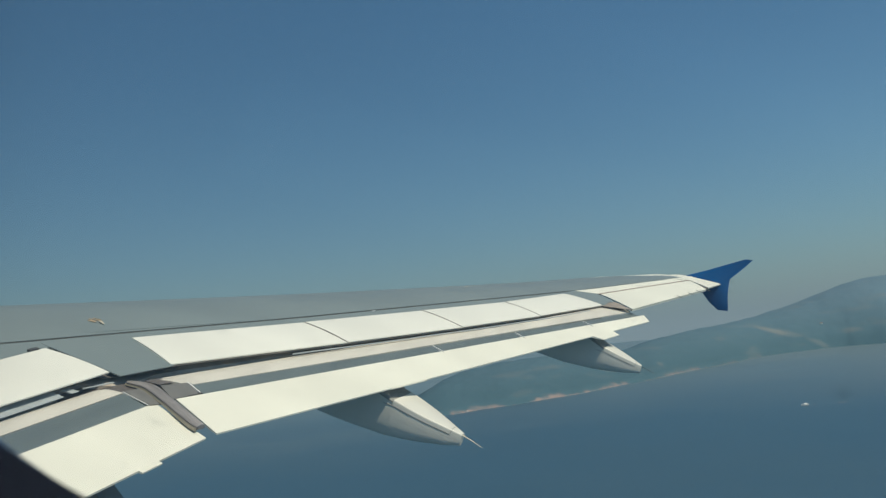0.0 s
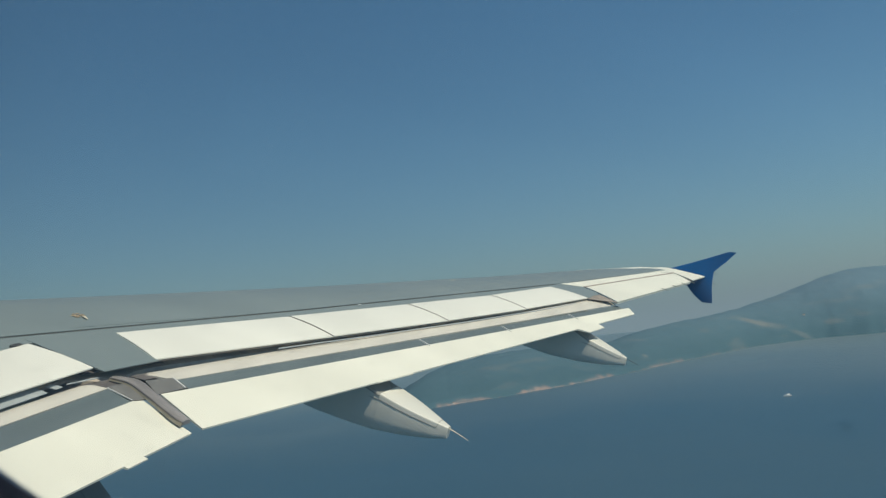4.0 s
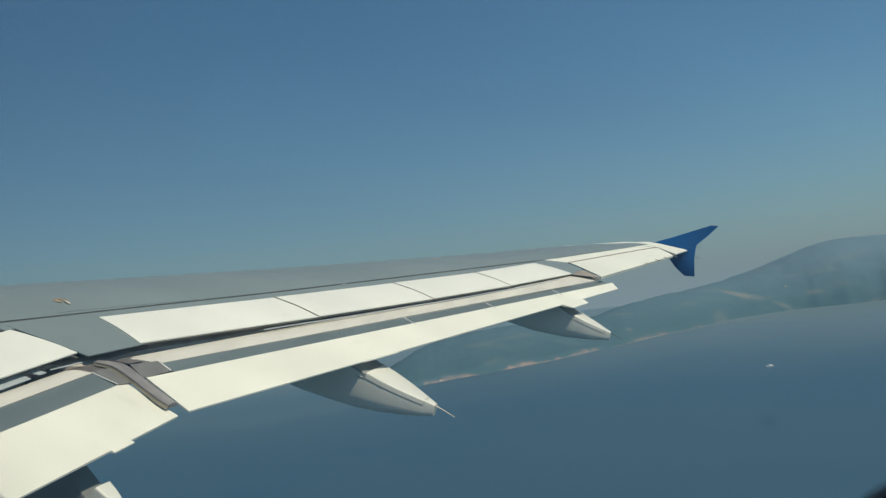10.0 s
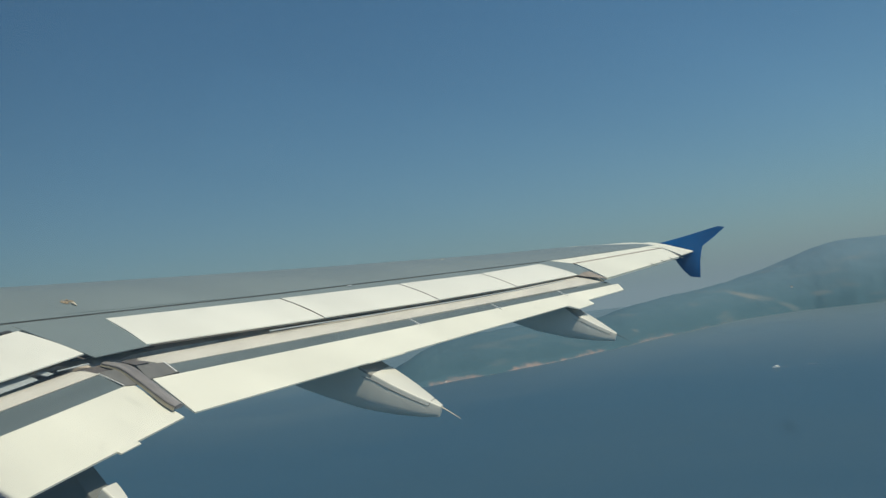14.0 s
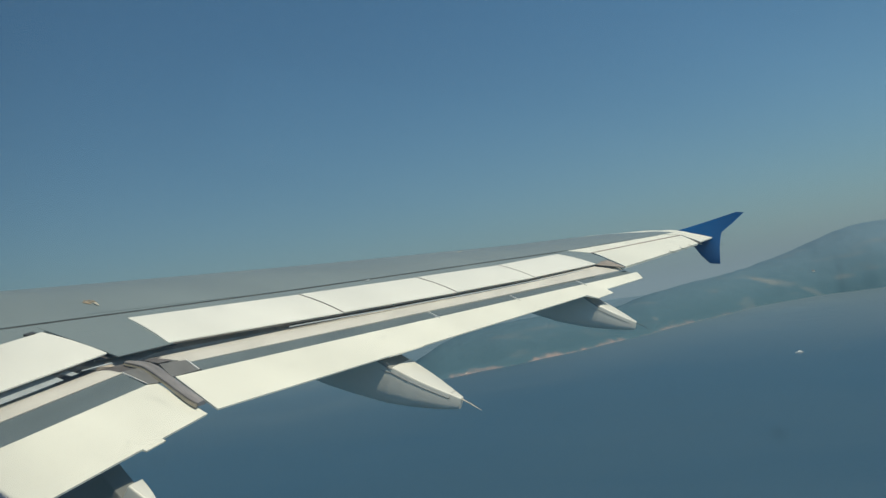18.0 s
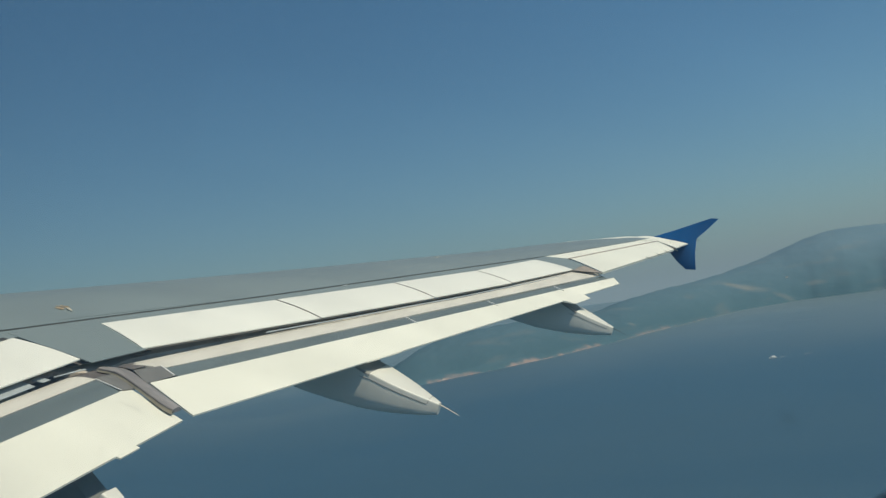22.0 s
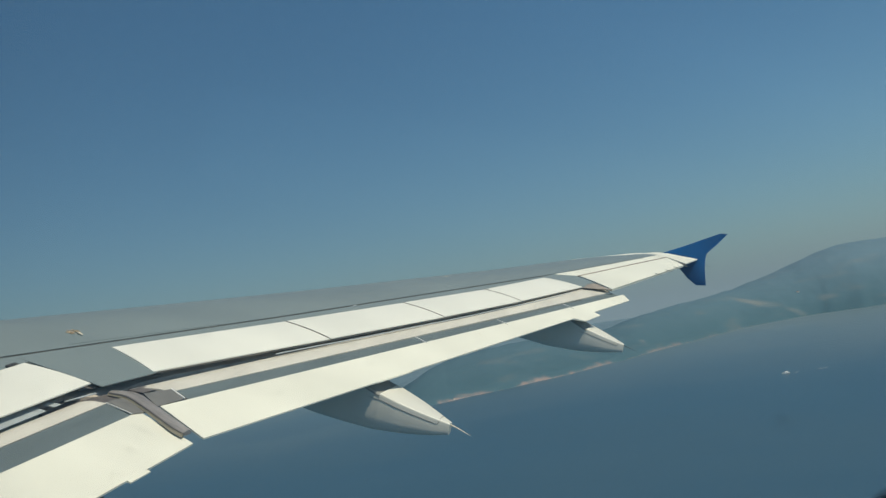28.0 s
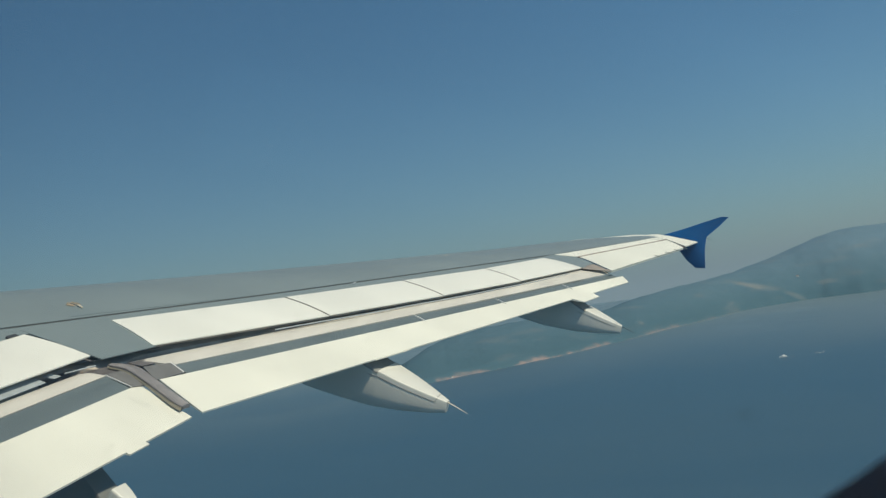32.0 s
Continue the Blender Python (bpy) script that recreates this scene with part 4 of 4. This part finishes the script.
    l.new(geo.outputs["Position"], upright.inputs["Vector"])
    crag, patch = n.new("ShaderNodeTexNoise"), n.new("ShaderNodeTexNoise")
    crag.inputs["Scale"].default_value, crag.inputs["Detail"].default_value = 0.06, 4
    patch.inputs["Scale"].default_value, patch.inputs["Detail"].default_value = 0.009, 2
    height, lower = n.new("ShaderNodeMath"), n.new("ShaderNodeMath")
    for tex, node, amount in ((crag, lower, -20.0), (patch, height, -26.0)):
        l.new(upright.outputs["Vector"], tex.inputs["Vector"])
        node.operation = "MULTIPLY_ADD"
        node.inputs[1].default_value = amount
        l.new(tex.outputs["Fac"], node.inputs[0])
    l.new(split.outputs["Z"], lower.inputs[2])
    l.new(lower.outputs[0], height.inputs[2])
    rim = n.new("ShaderNodeMapRange")
    rim.inputs["From Min"].default_value, rim.inputs["From Max"].default_value = SEA - 24.0, SEA - 17.5
    rim.inputs["To Min"].default_value, rim.inputs["To Max"].default_value = 0.62, 0.0
    l.new(height.outputs[0], rim.inputs["Value"])
    # haze put into the colour: the pale rock fades out with distance
    out = n.new("ShaderNodeVectorMath")
    out.operation = "LENGTH"
    l.new(geo.outputs["Position"], out.inputs[0])
    low = n.new("ShaderNodeMapRange")
    low.inputs["From Min"].default_value, low.inputs["From Max"].default_value = 1480.0, 2450.0
    low.inputs["To Min"].default_value, low.inputs["To Max"].default_value = 1.0, 0.0
    l.new(out.outputs["Value"], low.inputs["Value"])
    shown = n.new("ShaderNodeMath")
    shown.operation = "MULTIPLY"
    l.new(rim.outputs[0], shown.inputs[0])
    l.new(low.outputs[0], shown.inputs[1])
    rock = n.new("ShaderNodeMix")
    rock.data_type = "RGBA"
    rock.inputs["B"].default_value = (0.40, 0.29, 0.255, 1)
    l.new(shown.outputs[0], rock.inputs["Factor"])
    l.new(dry.outputs["Result"], rock.inputs["A"])
    l.new(rock.outputs["Result"], b.inputs["Base Color"])
    return m


bm = bmesh.new()
pts = []
for i in range(481):
    az = lerp(62.5, 112.0, i / 480)
    a = radians(az)
    far = easy(az, SHORE)
    shore = far * (1 + 0.004 * math.sin(az * 1.3) + 0.0025 * noise.noise((az * 1.1, 0, 0)))
    high = easy(az, CREST)
    back = far + (far * 0.12 + 200) * min(1.0, 0.15 + (az - 62.5) / 6)
    row = []
    for j in range(61):
        u = j / 60
        r = lerp(shore, back, u * 1.25) if u < 0.8 else lerp(back, min(4950, back * 1.12), (u - 0.8) / 0.2)
        r = min(r, 4950)
        x, y = r * math.sin(a), r * math.cos(a)
        v = min(1.0, u / 0.8)
        z = high * (1 - (1 - v) ** 1.7) if u < 0.8 else high * (1 - 0.35 * (u - 0.8) / 0.2)
        cliff = 5.0 * min(1.0, j / 3) * min(1.0, (az - 62.5) / 4)
        rough = (noise.fractal((x * 0.0022, y * 0.0022, 0), 1.0, 2.0, 2) * 0.012 * high + noise.fractal((x * 0.008, y * 0.008, 0), 0.9, 2.1, 5) * (0.5 + 0.004 * high)) * min(1.0, j / 10) + 2.5 * v * v * min(1.0, high / 80) * noise.fractal((x * 0.007, y * 0.007, 3.0), 0.8, 2.1, 4)
        rough += noise.fractal((x * 0.018, y * 0.018, 7.0), 0.8, 2.2, 4) * 2.2 * min(1.0, j / 5) * min(1.0, high / 60)
        ends = min(1.0, (az - 62.5) / 0.8)
        row.append((x, y, SEA - 1.0 + (min(cliff, high * 0.5 + 1) + z * 0.97 + rough) * ends * (1.0 if j else 0.0)))
    pts.append(row)
grid(bm, pts)
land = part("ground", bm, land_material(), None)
tagged(land, "wooded headland, haze put into its colour, with a pale rocky shore", "headland", kind="structure")


# ---- boat on the sea ----
def at_sea(az, dist, z=0.0):
    return Vector((dist * math.sin(radians(az)), dist * math.cos(radians(az)), SEA + z))


FOAM = material("white_foam", (0.75, 0.78, 0.78), 0.8, spread=0.2, grain=3, stain=0.4, bump=0)
HULL = material("white_boat_hull", (0.8, 0.8, 0.78), 0.4, spread=0.05)
boat = tagged(new("motor_boat"), "small white motor boat under way on the sea", "boat")
boat.matrix_world = Matrix.Translation(at_sea(90.56, 1146)) @ pose(0, 0, 0, 0, 0, 20)
sections = []
for k in range(7):
    v = k / 6
    w = 1.5 * math.sin(math.pi * (0.12 + 0.62 * (1 - v) + 0.0)) * (1.0 if v < 0.6 else 1 - 0.85 * (v - 0.6) / 0.4)
    y = lerp(-5, 5, v)
    sections.append([(-w, y, 1.5 + 0.6 * v), (w, y, 1.5 + 0.6 * v), (0.7 * w, y, 0.2), (0, y, -0.4), (-0.7 * w, y, 0.2)])
part("hull", loft(sections), HULL, boat)
part("cabin", loft([[(-1, -3, z), (1, -3, z), (0.8, 1.5 - 0.5 * k, z), (-0.8, 1.5 - 0.5 * k, z)] for k, z in enumerate((1.4, 3.2))]), HULL, boat, "white boat cabin")

wake = []
for k in range(25):
    v = k / 24
    w = 0.4 + 0.7 * v
    wake.append([(-w + 0.5 * noise.noise((k * 0.7, 0, 0)), -6 - 62 * v, 0.12), (w + 0.5 * noise.noise((k * 0.7, 5, 0)), -6 - 62 * v, 0.12)])
for first, last in ((0, 5), (14, 20)):
    bm = bmesh.new()
    grid(bm, wake[first:last])
    part("wake", bm, FOAM, boat, "white wake behind the boat")


# ---- houses on the headland ----
TILE_RED = material("roof_tiles", (0.30, 0.17, 0.12), 0.8, spread=0.2)
PLASTER = material("white_plaster", (0.78, 0.76, 0.70), 0.8, spread=0.06)
for az, dist, size, turn in ((67.9, 1395, 2.2, 10), (84.0, 2440, 3.0, 60), (92.2, 2640, 3.5, 80)):
    down = land.ray_cast(at_sea(az, dist, 600), Vector((0, 0, -1)))
    z = down[1].z if down[0] else SEA
    house = tagged(new("house"), "small white house on the headland above the shore", "house", group="houses on the headland")
    house.matrix_world = Matrix.Translation((at_sea(az, dist).x, at_sea(az, dist).y, z - 0.8)) @ pose(0, 0, 0, 0, 0, turn)
    part("wall", loft([[(-size, -0.6 * size, q), (size, -0.6 * size, q), (size, 0.6 * size, q), (-size, 0.6 * size, q)] for q in (0, 0.9 * size)]), PLASTER, house, smooth=False)
    part("roof", loft([[(-1.05 * size, -0.68 * size * w, 0.9 * size + q), (1.05 * size, -0.68 * size * w, 0.9 * size + q), (1.05 * size, 0.68 * size * w, 0.9 * size + q), (-1.05 * size, 0.68 * size * w, 0.9 * size + q)] for q, w in ((0.02, 1.0), (0.4 * size, 0.05))]), TILE_RED, house, smooth=False)
